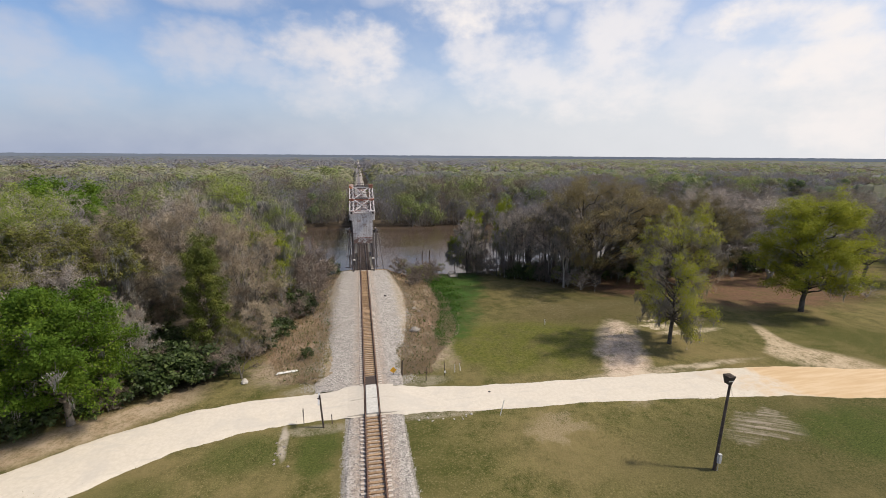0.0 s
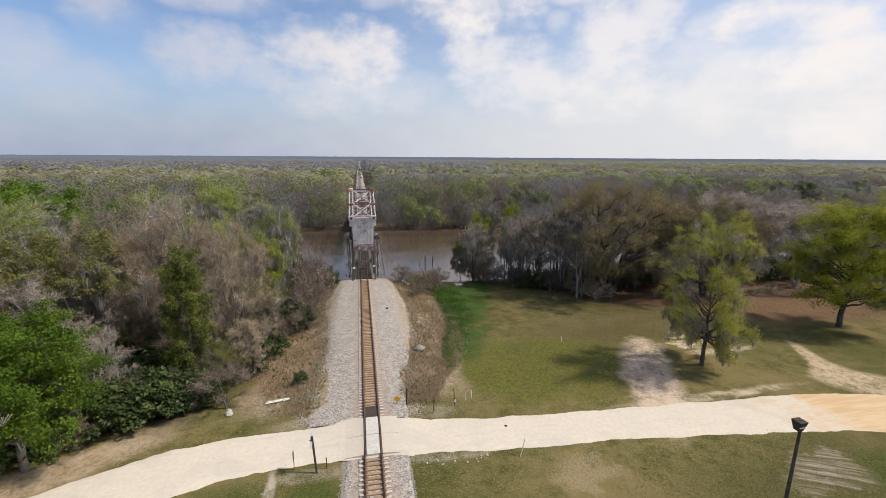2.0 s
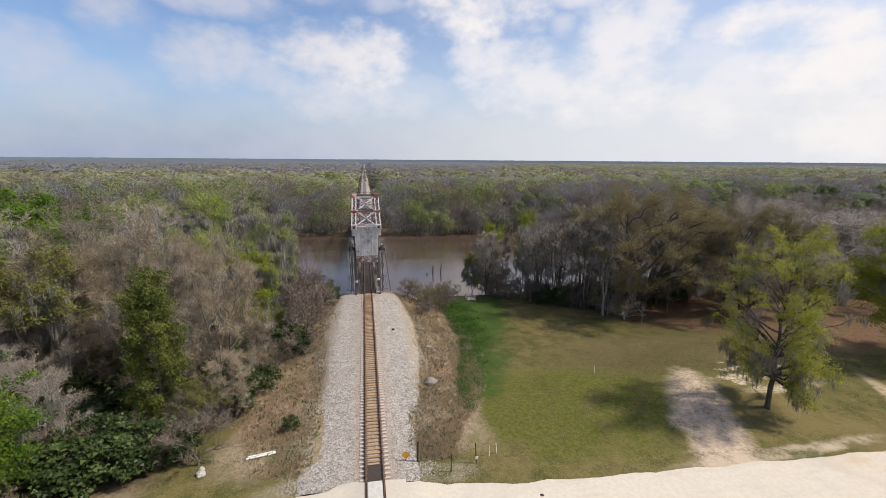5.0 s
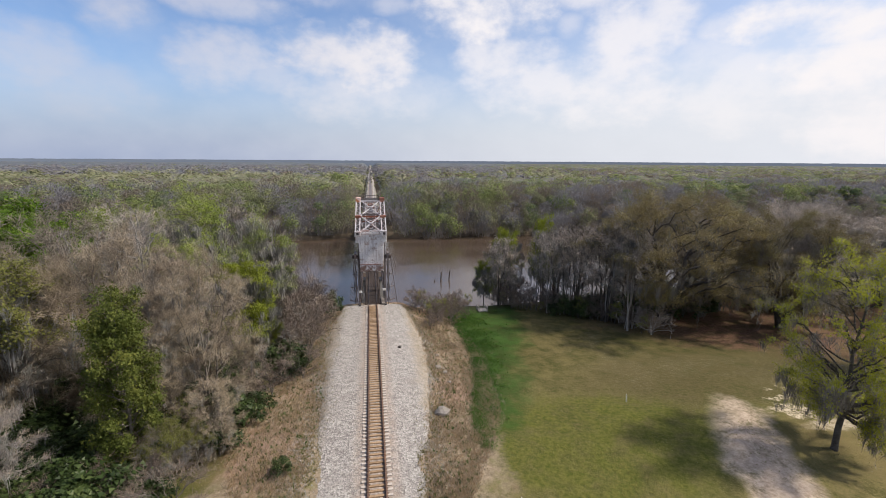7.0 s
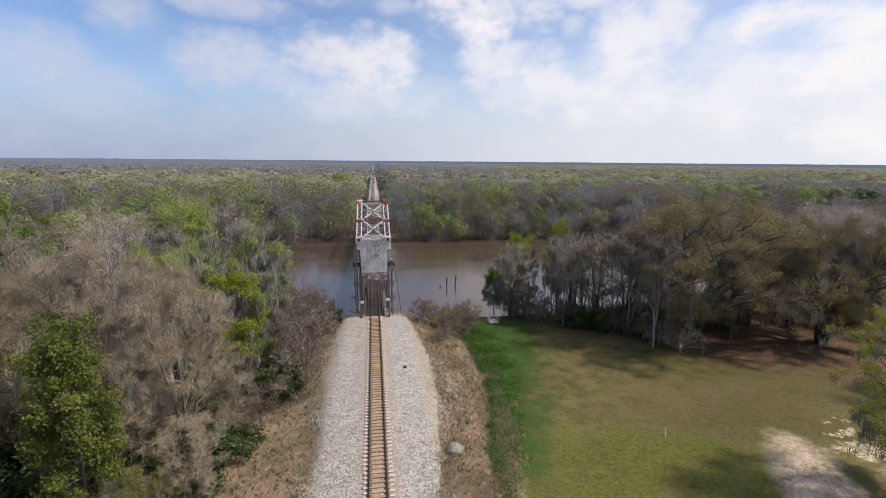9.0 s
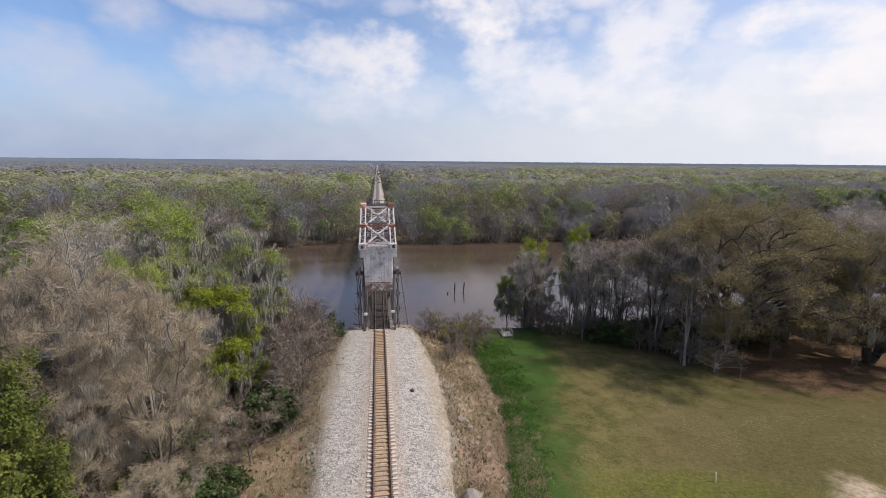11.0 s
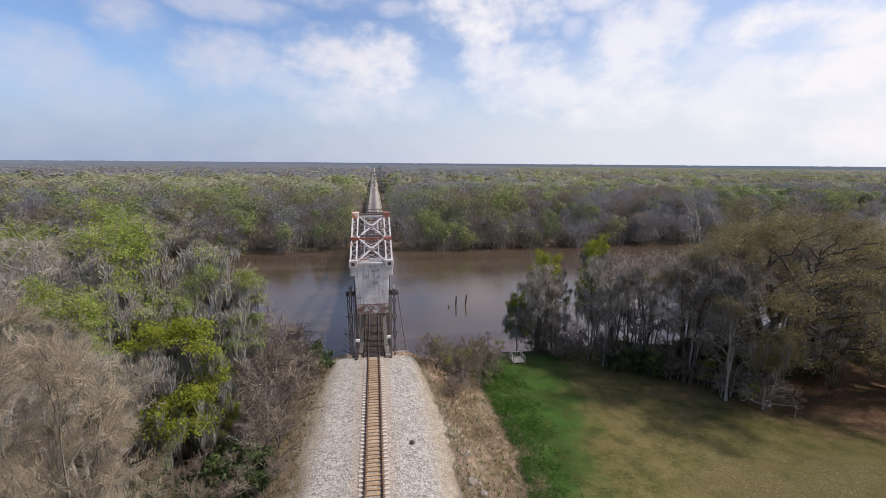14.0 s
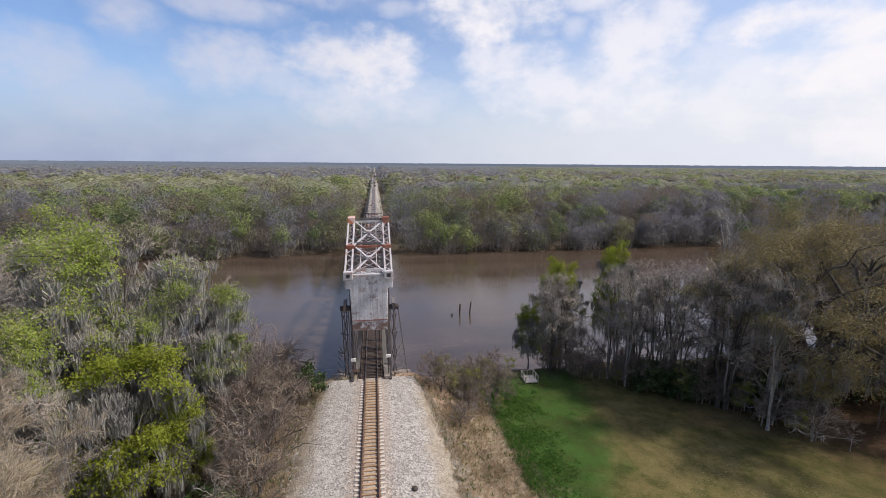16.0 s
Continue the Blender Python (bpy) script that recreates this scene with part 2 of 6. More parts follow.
WHITE = surface("white_paint", (0.62, 0.60, 0.55), (0.82, 0.80, 0.75), (0.40, 0.36, 0.30), 4.0, 0.6, spots=0.4)
YELLOW = surface("yellow_sign_paint", (0.62, 0.30, 0.01), (0.75, 0.40, 0.02), (0.50, 0.25, 0.03), 4.0, 0.5)
GREY_BOX = surface("grey_box_paint", (0.35, 0.35, 0.35), (0.55, 0.55, 0.55), (0.25, 0.22, 0.20), 4.0, 0.5)
ROCK = surface("grey_brown_rock", (0.15, 0.13, 0.11), (0.30, 0.27, 0.235), (0.22, 0.18, 0.13), 5.0, 0.9)
STONE = surface("pale_stone", (0.30, 0.275, 0.24), (0.50, 0.465, 0.415), (0.25, 0.22, 0.18), 5.0, 0.9)


def slab_material():
    m, t, b, g = begin("streaked_counterweight_paint")
    x, y, z = split(t, g["Position"])
    streak = tex(t, join(t, calc(t, "MULTIPLY", x, 3.2), y, calc(t, "MULTIPLY", z, 0.22)), 1.3, 5.0, 0.65)
    fine = tex(t, g["Position"], 2.4, 6.0, 0.7)
    chips = tex(t, g["Position"], 1.1, 5.0, 0.75)
    c = blend(t, step(t, fine, 0.3, 0.7), (0.56, 0.55, 0.565), (0.70, 0.69, 0.70))
    c = blend(t, step(t, streak, 0.44, 0.68, 0.0, 0.75), c, (0.36, 0.325, 0.32))
    c = blend(t, step(t, chips, 0.52, 0.66, 0.0, 0.75), c, (0.22, 0.14, 0.11))
    c = blend(t, step(t, tex(t, g["Position"], 7.0, 4.0, 0.7), 0.55, 0.72, 0.0, 0.5), c, (0.17, 0.10, 0.08))
    rust = step(t, calc(t, "ADD", z, calc(t, "MULTIPLY", fine, 2.2)), 9.0, 8.3, 0.0, 0.9)
    c = blend(t, calc(t, "MULTIPLY", rust, step(t, chips, 0.38, 0.52)), c, (0.16, 0.085, 0.06))
    link(t, c, b.inputs["Base Color"])
    b.inputs["Roughness"].default_value = 0.65
    bump(t, b, fine, 0.3, 0.02)
    return m


SLAB = slab_material()


def ballast_material():
    m, t, b, g = begin("crushed_stone")
    v = t.nodes.new("ShaderNodeTexVoronoi")
    link(t, g["Position"], v.inputs["Vector"])
    v.inputs["Scale"].default_value = 7.0
    px, py, pz = split(t, g["Position"])
    cell = split(t, v.outputs["Color"])[0]
    big = tex(t, g["Position"], 0.35, 5.0, 0.65)
    mid = tex(t, g["Position"], 1.7, 5.0, 0.75)
    c = blend(t, cell, (0.15, 0.135, 0.12), (0.47, 0.43, 0.385))
    c = blend(t, step(t, mid, 0.48, 0.68, 0.0, 0.6), c, (0.44, 0.405, 0.36))
    c = blend(t, step(t, mid, 0.47, 0.34, 0.0, 0.6), c, (0.19, 0.17, 0.15))
    c = blend(t, step(t, big, 0.48, 0.7, 0.0, 0.6), c, (0.27, 0.24, 0.21))
    near = step(t, calc(t, "ABSOLUTE", px), 2.6, 1.3, 0.0, 0.5)
    c = blend(t, calc(t, "MULTIPLY", near, step(t, mid, 0.3, 0.6)), c, (0.33, 0.23, 0.16))
    # dust and dead grass creep in over the shoulders
    edge = calc(t, "ADD", calc(t, "ABSOLUTE", px), calc(t, "ADD", calc(t, "MULTIPLY", big, 3.2), calc(t, "MULTIPLY", mid, 2.4)))
    c = blend(t, calc(t, "MULTIPLY", step(t, edge, 7.6, 9.6, 0.0, 0.6), step(t, py, 57.0, 60.0)), c, blend(t, step(t, mid, 0.3, 0.7), (0.22, 0.165, 0.10), (0.38, 0.31, 0.22)))
    link(t, c, b.inputs["Base Color"])
    b.inputs["Roughness"].default_value = 0.9
    bump(t, b, v.outputs["Distance"], 0.9, 0.06)
    return m


BALLAST = ballast_material()


def road_material():
    m, t, b, g = begin("crushed_limestone_road")
    x, y, z = split(t, g["Position"])
    fine = tex(t, g["Position"], 3.0, 6.0, 0.7)
    big = tex(t, g["Position"], 0.22, 5.0, 0.6, 0.4)
    run = tex(t, join(t, calc(t, "MULTIPLY", x, 0.12), calc(t, "MULTIPLY", y, 1.1), 0.0), 1.2, 4.0, 0.6)
    c = blend(t, step(t, fine, 0.3, 0.7), (0.53, 0.47, 0.38), (0.60, 0.54, 0.45))
    c = blend(t, step(t, big, 0.48, 0.68, 0.0, 0.55), c, (0.47, 0.43, 0.37))
    c = blend(t, step(t, run, 0.55, 0.75, 0.0, 0.4), c, (0.40, 0.37, 0.33))
    sand = step(t, calc(t, "ADD", x, calc(t, "MULTIPLY", big, 26.0)), 56.0, 64.0)
    c = blend(t, sand, c, blend(t, step(t, run, 0.35, 0.7), (0.52, 0.36, 0.20), (0.60, 0.45, 0.28)))
    soot = step(t, calc(t, "ADD", calc(t, "ABSOLUTE", calc(t, "SUBTRACT", x, 0.3)), calc(t, "MULTIPLY", big, 3.0)), 6.0, 2.0, 0.0, 0.35)
    c = blend(t, soot, c, (0.33, 0.30, 0.27))
    link(t, c, b.inputs["Base Color"])
    b.inputs["Roughness"].default_value = 0.95
    bump(t, b, fine, 0.3, 0.02)
    return m


ROAD = road_material()


def water_material():
    m, t, b, g = begin("muddy_river_water")
    x, y, z = split(t, g["Position"])
    slow = tex(t, join(t, calc(t, "MULTIPLY", x, 0.02), calc(t, "MULTIPLY", y, 0.09), 0.0), 1.0, 5.0, 0.6, 0.8)
    c = blend(t, step(t, slow, 0.35, 0.7), (0.060, 0.041, 0.028), (0.090, 0.063, 0.045))
    link(t, c, b.inputs["Base Color"])
    put(t, b.inputs["Roughness"], step(t, slow, 0.3, 0.7, 0.08, 0.2))
    b.inputs["IOR"].default_value = 1.68
    ripple = tex(t, join(t, calc(t, "MULTIPLY", x, 0.5), y, 0.0), 1.6, 4.0, 0.55)
    bump(t, b, ripple, 0.14, 0.12)
    return m


WATER = water_material()


def blend_side(t, x, left):
    """How far a place lies outside the embankment's dry slopes."""
    return calc(t, "MAXIMUM", calc(t, "SUBTRACT", x, left), calc(t, "SUBTRACT", calc(t, "MULTIPLY", x, -1.0), 14.0))


def ground_material():
    m, t, b, g = begin("grass_and_soil")
    x, y, z = split(t, g["Position"])
    p = g["Position"]
    fine, mid, big = tex(t, p, 2.5, 6.0, 0.75), tex(t, p, 0.45, 6.0, 0.7), tex(t, p, 0.075, 5.0, 0.6, 0.5)
    warp = calc(t, "MULTIPLY", calc(t, "SUBTRACT", tex(t, p, 0.16, 5.0, 0.65), 0.5), 14.0)
    wx, wy = calc(t, "ADD", x, warp), calc(t, "ADD", y, warp)

    def both(a, q):
        return calc(t, "MULTIPLY", a, q)

    def oval(cx, cy, rx, ry, soft=0.6, dx=x, dy=y):
        u = calc(t, "DIVIDE", calc(t, "SUBTRACT", dx, cx), rx)
        v = calc(t, "DIVIDE", calc(t, "SUBTRACT", dy, cy), ry)
        return step(t, calc(t, "ADD", both(u, u), both(v, v)), 1.0 + soft, 1.0 - soft)

    speck, wide = tex(t, p, 7.0, 4.0, 0.7), tex(t, p, 0.03, 3.0, 0.5, 0.4)
    grass = blend(t, step(t, mid, 0.36, 0.64), (0.055, 0.062, 0.014), (0.15, 0.128, 0.048))
    grass = blend(t, step(t, fine, 0.35, 0.75, 0.0, 0.45), grass, (0.22, 0.17, 0.08))
    grass = blend(t, step(t, wide, 0.46, 0.60, 0.0, 0.75), grass, (0.062, 0.068, 0.016))
    grass = blend(t, step(t, speck, 0.52, 0.70, 0.0, 0.65), grass, (0.27, 0.215, 0.11))
    grass = blend(t, step(t, speck, 0.46, 0.32, 0.0, 0.7), grass, (0.036, 0.042, 0.012))
    grass = blend(t, step(t, big, 0.45, 0.66, 0.0, 0.7), grass, (0.20, 0.155, 0.07))
    grass = blend(t, step(t, mid, 0.58, 0.72, 0.0, 0.35), grass, (0.07, 0.085, 0.02))
    # darkened turf; the second oval paints the oak's shade into the grass
    thick = both(calc(t, "MAXIMUM", oval(44.0, 37.0, 22.0, 9.0, 0.7, wx, wy), oval(54.0, 83.0, 16.0, 9.0, 0.7, wx, wy)), step(t, mid, 0.3, 0.6, 0.25, 0.75))
    grass = blend(t, thick, grass, blend(t, step(t, speck, 0.35, 0.65), (0.035, 0.042, 0.012), (0.10, 0.09, 0.035)))
    # greener turf on the meadow beside the road
    turf = both(oval(23.0, 66.0, 17.0, 9.0, 0.6, wx, wy), step(t, mid, 0.25, 0.6))
    grass = blend(t, turf, grass, blend(t, step(t, fine, 0.3, 0.7), (0.060, 0.074, 0.013), (0.140, 0.132, 0.032)))
    # parched middle of the meadow
    parched = both(oval(43.0, 77.5, 18.0, 8.0, 0.7, wx, wy), step(t, mid, 0.2, 0.55, 0.25, 0.85))
    grass = blend(t, parched, grass, blend(t, step(t, fine, 0.3, 0.7), (0.075, 0.062, 0.025), (0.130, 0.105, 0.046)))
    # darker olive grass towards the river, with the thicket's shadow partly in its colour
    river_turf = both(step(t, wy, 75.0, 90.0, 0.0, 0.65), step(t, x, 90.0, 60.0))
    grass = blend(t, river_turf, grass, blend(t, step(t, mid, 0.3, 0.7), (0.050, 0.050, 0.015), (0.135, 0.107, 0.043)))
    # bare pale specks where the meadow is worn
    worn = both(both(oval(47.0, 84.0, 20.0, 15.0, 0.8, wx, wy), step(t, big, 0.42, 0.6)), step(t, speck, 0.55, 0.66, 0.0, 0.7))
    grass = blend(t, worn, grass, (0.36, 0.31, 0.22))
    # lush strip along the foot of the embankment
    left = calc(t, "ADD", calc(t, "MULTIPLY", step(t, y, 66.0, 92.0), 4.6), 10.6)
    right = calc(t, "ADD", calc(t, "MULTIPLY", calc(t, "SUBTRACT", y, 68.0), 0.36), 15.5)
    lush = both(step(t, calc(t, "ADD", calc(t, "SUBTRACT", x, left), calc(t, "MULTIPLY", warp, 0.2)), -0.6, 0.6), step(t, calc(t, "SUBTRACT", calc(t, "ADD", right, calc(t, "MULTIPLY", warp, 0.9)), x), -1.5, 3.5))
    lush = both(lush, both(step(t, wy, 64.0, 74.0), step(t, y, 120.0, 116.0)))
    grass = blend(t, both(lush, step(t, mid, 0.25, 0.6, 0.35, 0.95)), grass, blend(t, step(t, mid, 0.3, 0.7), (0.018, 0.054, 0.009), (0.044, 0.092, 0.018)))
    # leaf litter under the oaks, its brown deepened for their shade
    litter = both(calc(t, "MAXIMUM", calc(t, "MAXIMUM", oval(88.0, 101.0, 46.0, 11.0, 0.5, wx, wy), oval(68.0, 93.0, 20.0, 10.0, 0.6, wx, wy)), oval(83.0, 84.0, 23.0, 14.0, 0.5, wx, wy)), step(t, mid, 0.3, 0.6, 0.35, 0.95))
    grass = blend(t, litter, grass, blend(t, step(t, fine, 0.3, 0.7), (0.085, 0.047, 0.03), (0.20, 0.115, 0.076)))
    # dry growth on the embankment
    away = blend_side(t, x, left)
    dry = both(step(t, calc(t, "ADD", away, calc(t, "ADD", calc(t, "MULTIPLY", warp, 0.6), calc(t, "ADD", calc(t, "MULTIPLY", mid, 4.0), calc(t, "MULTIPLY", fine, 2.2)))), 5.2, 2.2), both(step(t, wy, 57.0, 63.0), step(t, y, 130.0, 120.0)))
    dry_tone = blend(t, step(t, fine, 0.3, 0.7), (0.17, 0.13, 0.085), (0.37, 0.29, 0.20))
    dry_tone = blend(t, step(t, speck, 0.5, 0.72, 0.0, 0.6), dry_tone, (0.42, 0.35, 0.245))
    dry_tone = blend(t, step(t, speck, 0.44, 0.30, 0.0, 0.5), dry_tone, (0.10, 0.08, 0.052))
    dry_tone = blend(t, step(t, mid, 0.52, 0.7, 0.0, 0.55), dry_tone, (0.19, 0.165, 0.07))
    dry_tone = blend(t, step(t, big, 0.5, 0.62, 0.0, 0.6), dry_tone, (0.36, 0.23, 0.175))
    dry_tone = blend(t, both(step(t, tex(t, p, 0.9, 5.0, 0.7), 0.56, 0.66), step(t, speck, 0.35, 0.6, 0.1, 0.5)), dry_tone, (0.13, 0.145, 0.045))
    grass = blend(t, dry, grass, dry_tone)
    # bare sand, wheel ruts and the washed-out track to the tree
    skew = calc(t, "SUBTRACT", x, calc(t, "MULTIPLY", calc(t, "SUBTRACT", y, 61.0), 0.45))
    rut = tex(t, join(t, calc(t, "MULTIPLY", skew, 1.6), calc(t, "MULTIPLY", y, 0.22), 0.0), 1.0, 4.0, 0.6, 0.5)
    sand = both(oval(35.5, 59.6, 3.5, 9.6, 0.75, calc(t, "ADD", skew, calc(t, "MULTIPLY", warp, 0.45)), wy), step(t, calc(t, "ADD", mid, calc(t, "MULTIPLY", fine, 0.5)), 0.5, 0.8, 0.3, 1.0))
    grass = blend(t, sand, grass, blend(t, step(t, fine, 0.3, 0.7), (0.38, 0.285, 0.21), (0.58, 0.465, 0.355)))
    soil = both(oval(35.6, 60.5, 1.6, 5.0, 0.7, calc(t, "ADD", skew, calc(t, "MULTIPLY", warp, 0.25)), y), step(t, rut, 0.44, 0.62, 0.0, 0.55))
    grass = blend(t, soil, grass, (0.36, 0.27, 0.21))
    lane = calc(t, "ADD", calc(t, "MULTIPLY", calc(t, "MAXIMUM", calc(t, "SUBTRACT", y, 55.5), 0.0), 0.45), calc(t, "MULTIPLY", calc(t, "MAXIMUM", calc(t, "SUBTRACT", 55.5, y), 0.0), 0.6))
    lane = calc(t, "SUBTRACT", x, calc(t, "ADD", lane, 57.6))
    reach = calc(t, "ADD", step(t, y, 52.0, 60.0, 4.4, 1.3), calc(t, "MULTIPLY", warp, 0.12))
    branch = both(oval(0.0, 55.0, 1.0, 9.0, 0.75, calc(t, "DIVIDE", calc(t, "ADD", lane, calc(t, "MULTIPLY", warp, 0.15)), reach), y), step(t, calc(t, "ADD", mid, calc(t, "MULTIPLY", fine, 0.5)), 0.5, 0.85, 0.2, 0.9))
    grass = blend(t, branch, grass, blend(t, step(t, fine, 0.3, 0.7), (0.40, 0.31, 0.20), (0.54, 0.43, 0.30)))
    fringe = both(oval(39.0, 54.2, 11.0, 0.8, 0.9, x, calc(t, "ADD", y, calc(t, "MULTIPLY", warp, 0.15))), step(t, mid, 0.35, 0.65, 0.1, 0.85))
    grass = blend(t, fringe, grass, (0.52, 0.43, 0.32))
    trail = both(oval(48.5, 63.8, 5.0, 0.9, 0.8, wx, calc(t, "ADD", y, calc(t, "MULTIPLY", warp, 0.15))), step(t, fine, 0.4, 0.6, 0.2, 0.8))
    grass = blend(t, trail, grass, (0.54, 0.45, 0.33))
    along = calc(t, "ADD", calc(t, "MULTIPLY", x, 0.5), calc(t, "MULTIPLY", y, 0.87))
    across = calc(t, "SUBTRACT", calc(t, "MULTIPLY", x, 0.87), calc(t, "MULTIPLY", y, -0.5))
    comb = tex(t, join(t, calc(t, "MULTIPLY", across, 0.3), calc(t, "MULTIPLY", along, 2.2), 0.0), 1.0, 5.0, 0.65)
    scar = both(oval(38.8, 41.5, 3.6, 2.2, 0.95, wx, wy), step(t, comb, 0.40, 0.66, 0.05, 0.75))
    grass = blend(t, scar, grass, (0.40, 0.335, 0.275))
    bald = both(oval(19.4, 46.2, 3.4, 1.8, 0.8, wx, wy), step(t, speck, 0.35, 0.6, 0.1, 0.7))
    grass = blend(t, bald, grass, (0.30, 0.235, 0.15))
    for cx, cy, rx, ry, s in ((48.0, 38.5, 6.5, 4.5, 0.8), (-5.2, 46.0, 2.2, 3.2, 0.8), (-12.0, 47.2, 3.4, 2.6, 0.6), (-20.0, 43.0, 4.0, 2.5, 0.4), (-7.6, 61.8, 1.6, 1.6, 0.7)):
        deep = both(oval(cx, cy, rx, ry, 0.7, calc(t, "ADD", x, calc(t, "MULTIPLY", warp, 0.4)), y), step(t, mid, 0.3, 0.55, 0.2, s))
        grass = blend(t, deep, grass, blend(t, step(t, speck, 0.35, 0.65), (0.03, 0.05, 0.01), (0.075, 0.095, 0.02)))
    # spilt stone along the crossing
    for cx, cy, rx, ry in ((6.5, 50.0, 5.0, 0.7), (-5.5, 49.6, 3.0, 0.8), (-6.5, 57.2, 3.5, 1.2), (6.0, 57.2, 3.5, 1.2)):
        spill = both(oval(cx, cy, rx, ry, 0.8, calc(t, "ADD", x, calc(t, "MULTIPLY", warp, 0.25)), y), step(t, calc(t, "ADD", calc(t, "MULTIPLY", speck, 0.5), calc(t, "MULTIPLY", mid, 0.5)), 0.38, 0.66, 0.0, 0.7))
        grass = blend(t, spill, grass, (0.36, 0.315, 0.26))
    wash = both(oval(-8.5, 48.2, 0.4, 2.4, 0.8, calc(t, "ADD", x, calc(t, "MULTIPLY", warp, 0.12)), y), step(t, mid, 0.3, 0.5, 0.3, 1.0))
    grass = blend(t, wash, grass, (0.38, 0.33, 0.26))
    for cx, cy, r in ((47.0, 70.0, 1.0), (44.5, 66.0, 1.6), (51.0, 67.5, 1.2)):
        spot = both(oval(cx, cy, r * 1.8, r * 0.8, 0.8, wx, wy), step(t, fine, 0.4, 0.6))
        grass = blend(t, spot, grass, (0.56, 0.47, 0.34))
    band = calc(t, "SUBTRACT", y, calc(t, "ADD", calc(t, "MULTIPLY", x, 0.62), 71.0))
    band = both(step(t, calc(t, "ABSOLUTE", calc(t, "ADD", band, calc(t, "MULTIPLY", warp, 0.2))), 3.4, 1.4), both(step(t, x, -17.0, -22.0), step(t, fine, 0.3, 0.6, 0.3, 0.9)))
    grass = blend(t, band, grass, blend(t, step(t, mid, 0.3, 0.7), (0.30, 0.22, 0.14), (0.42, 0.33, 0.24)))
    # forest floor and the banks, the litter darkened for shade under the crowns
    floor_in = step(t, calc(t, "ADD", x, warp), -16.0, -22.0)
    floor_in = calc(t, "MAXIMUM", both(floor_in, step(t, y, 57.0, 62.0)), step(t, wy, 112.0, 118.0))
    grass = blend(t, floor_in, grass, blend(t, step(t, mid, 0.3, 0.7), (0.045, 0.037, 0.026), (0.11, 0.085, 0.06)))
    link(t, grass, b.inputs["Base Color"])
    b.inputs["Roughness"].default_value = 1.0
    b.inputs["Specular IOR Level"].default_value = 0.1
    bump(t, b, calc(t, "ADD", fine, calc(t, "MULTIPLY", mid, 1.5)), 0.7, 0.12)
    return m


GROUND = ground_material()


def woods_material(name):
    """Crowns of the far woods: bare grey, budding olive and green trees in drifts, with haze tinted in at the far left.
    """
    m, t, b, g = begin(name)
    p = g["Position"]
    x, y, z = split(t, p)
    flat = join(t, x, y, 0.0)
    v = t.nodes.new("ShaderNodeTexVoronoi")
    link(t, flat, v.inputs["Vector"])
    v.inputs["Scale"].default_value, v.inputs["Randomness"].default_value = 0.045, 1.0
    one = split(t, v.outputs["Color"])
    drift = tex(t, flat, 0.005, 5.0, 0.65)
    pick = calc(t, "ADD", one[0], calc(t, "MULTIPLY", calc(t, "SUBTRACT", drift, 0.5), 1.6))
    c = blend(t, step(t, pick, 0.25, 0.45), (0.15, 0.14, 0.135), (0.135, 0.135, 0.09))
    c = blend(t, step(t, pick, 0.5, 0.7), c, (0.09, 0.115, 0.06))
    c = blend(t, step(t, pick, 0.8, 0.95), c, (0.15, 0.165, 0.085))
    c = blend(t, step(t, one[1], 0.80, 0.88, 0.0, 0.8), c, (0.11, 0.085, 0.065))
    c = blend(t, step(t, one[2], 0.80, 0.86, 0.0, 0.8), c, (0.035, 0.06, 0.03))
    pale = calc(t, "MULTIPLY", step(t, x, 60.0, -200.0), calc(t, "MULTIPLY", step(t, y, 360.0, 420.0), step(t, y, 640.0, 560.0)))
    c = blend(t, calc(t, "MULTIPLY", pale, step(t, drift, 0.35, 0.6)), c, (0.21, 0.205, 0.115))
    # blue-grey mixed over the far left crowns, for haze and cloud shadow
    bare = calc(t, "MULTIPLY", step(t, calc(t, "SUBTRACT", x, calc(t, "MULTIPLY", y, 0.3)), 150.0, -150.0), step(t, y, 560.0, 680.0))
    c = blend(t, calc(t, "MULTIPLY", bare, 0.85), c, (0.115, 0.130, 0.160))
    c = blend(t, step(t, tex(t, flat, 0.09, 4.0, 0.7), 0.35, 0.6, 0.35, 0.0), c, (0.07, 0.075, 0.055))
    c = blend(t, calc(t, "MULTIPLY", tex(t, flat, 0.05, 4.0, 0.7), 0.6), c, blend(t, 0.5, c, (0.18, 0.17, 0.14)))
    c = blend(t, 1.0, c, (0.98, 1.0, 1.0), "MULTIPLY")
    link(t, c, b.inputs["Base Color"])
    b.inputs["Roughness"].default_value = 0.9
    b.inputs["Specular IOR Level"].default_value = 0.1
    return m


WOODS = woods_material("far_woods")
# far crown tones are greyed and lifted, so distance haze sits in the colour
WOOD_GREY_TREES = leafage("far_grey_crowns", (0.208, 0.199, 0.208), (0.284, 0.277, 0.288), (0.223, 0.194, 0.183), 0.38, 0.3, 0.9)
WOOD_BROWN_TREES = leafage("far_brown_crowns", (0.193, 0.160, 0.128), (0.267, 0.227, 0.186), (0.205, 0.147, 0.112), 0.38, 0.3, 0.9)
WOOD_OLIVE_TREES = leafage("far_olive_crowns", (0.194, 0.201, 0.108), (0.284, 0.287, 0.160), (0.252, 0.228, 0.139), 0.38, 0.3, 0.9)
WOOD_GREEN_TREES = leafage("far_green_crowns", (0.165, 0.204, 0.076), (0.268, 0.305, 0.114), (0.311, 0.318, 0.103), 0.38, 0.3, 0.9)
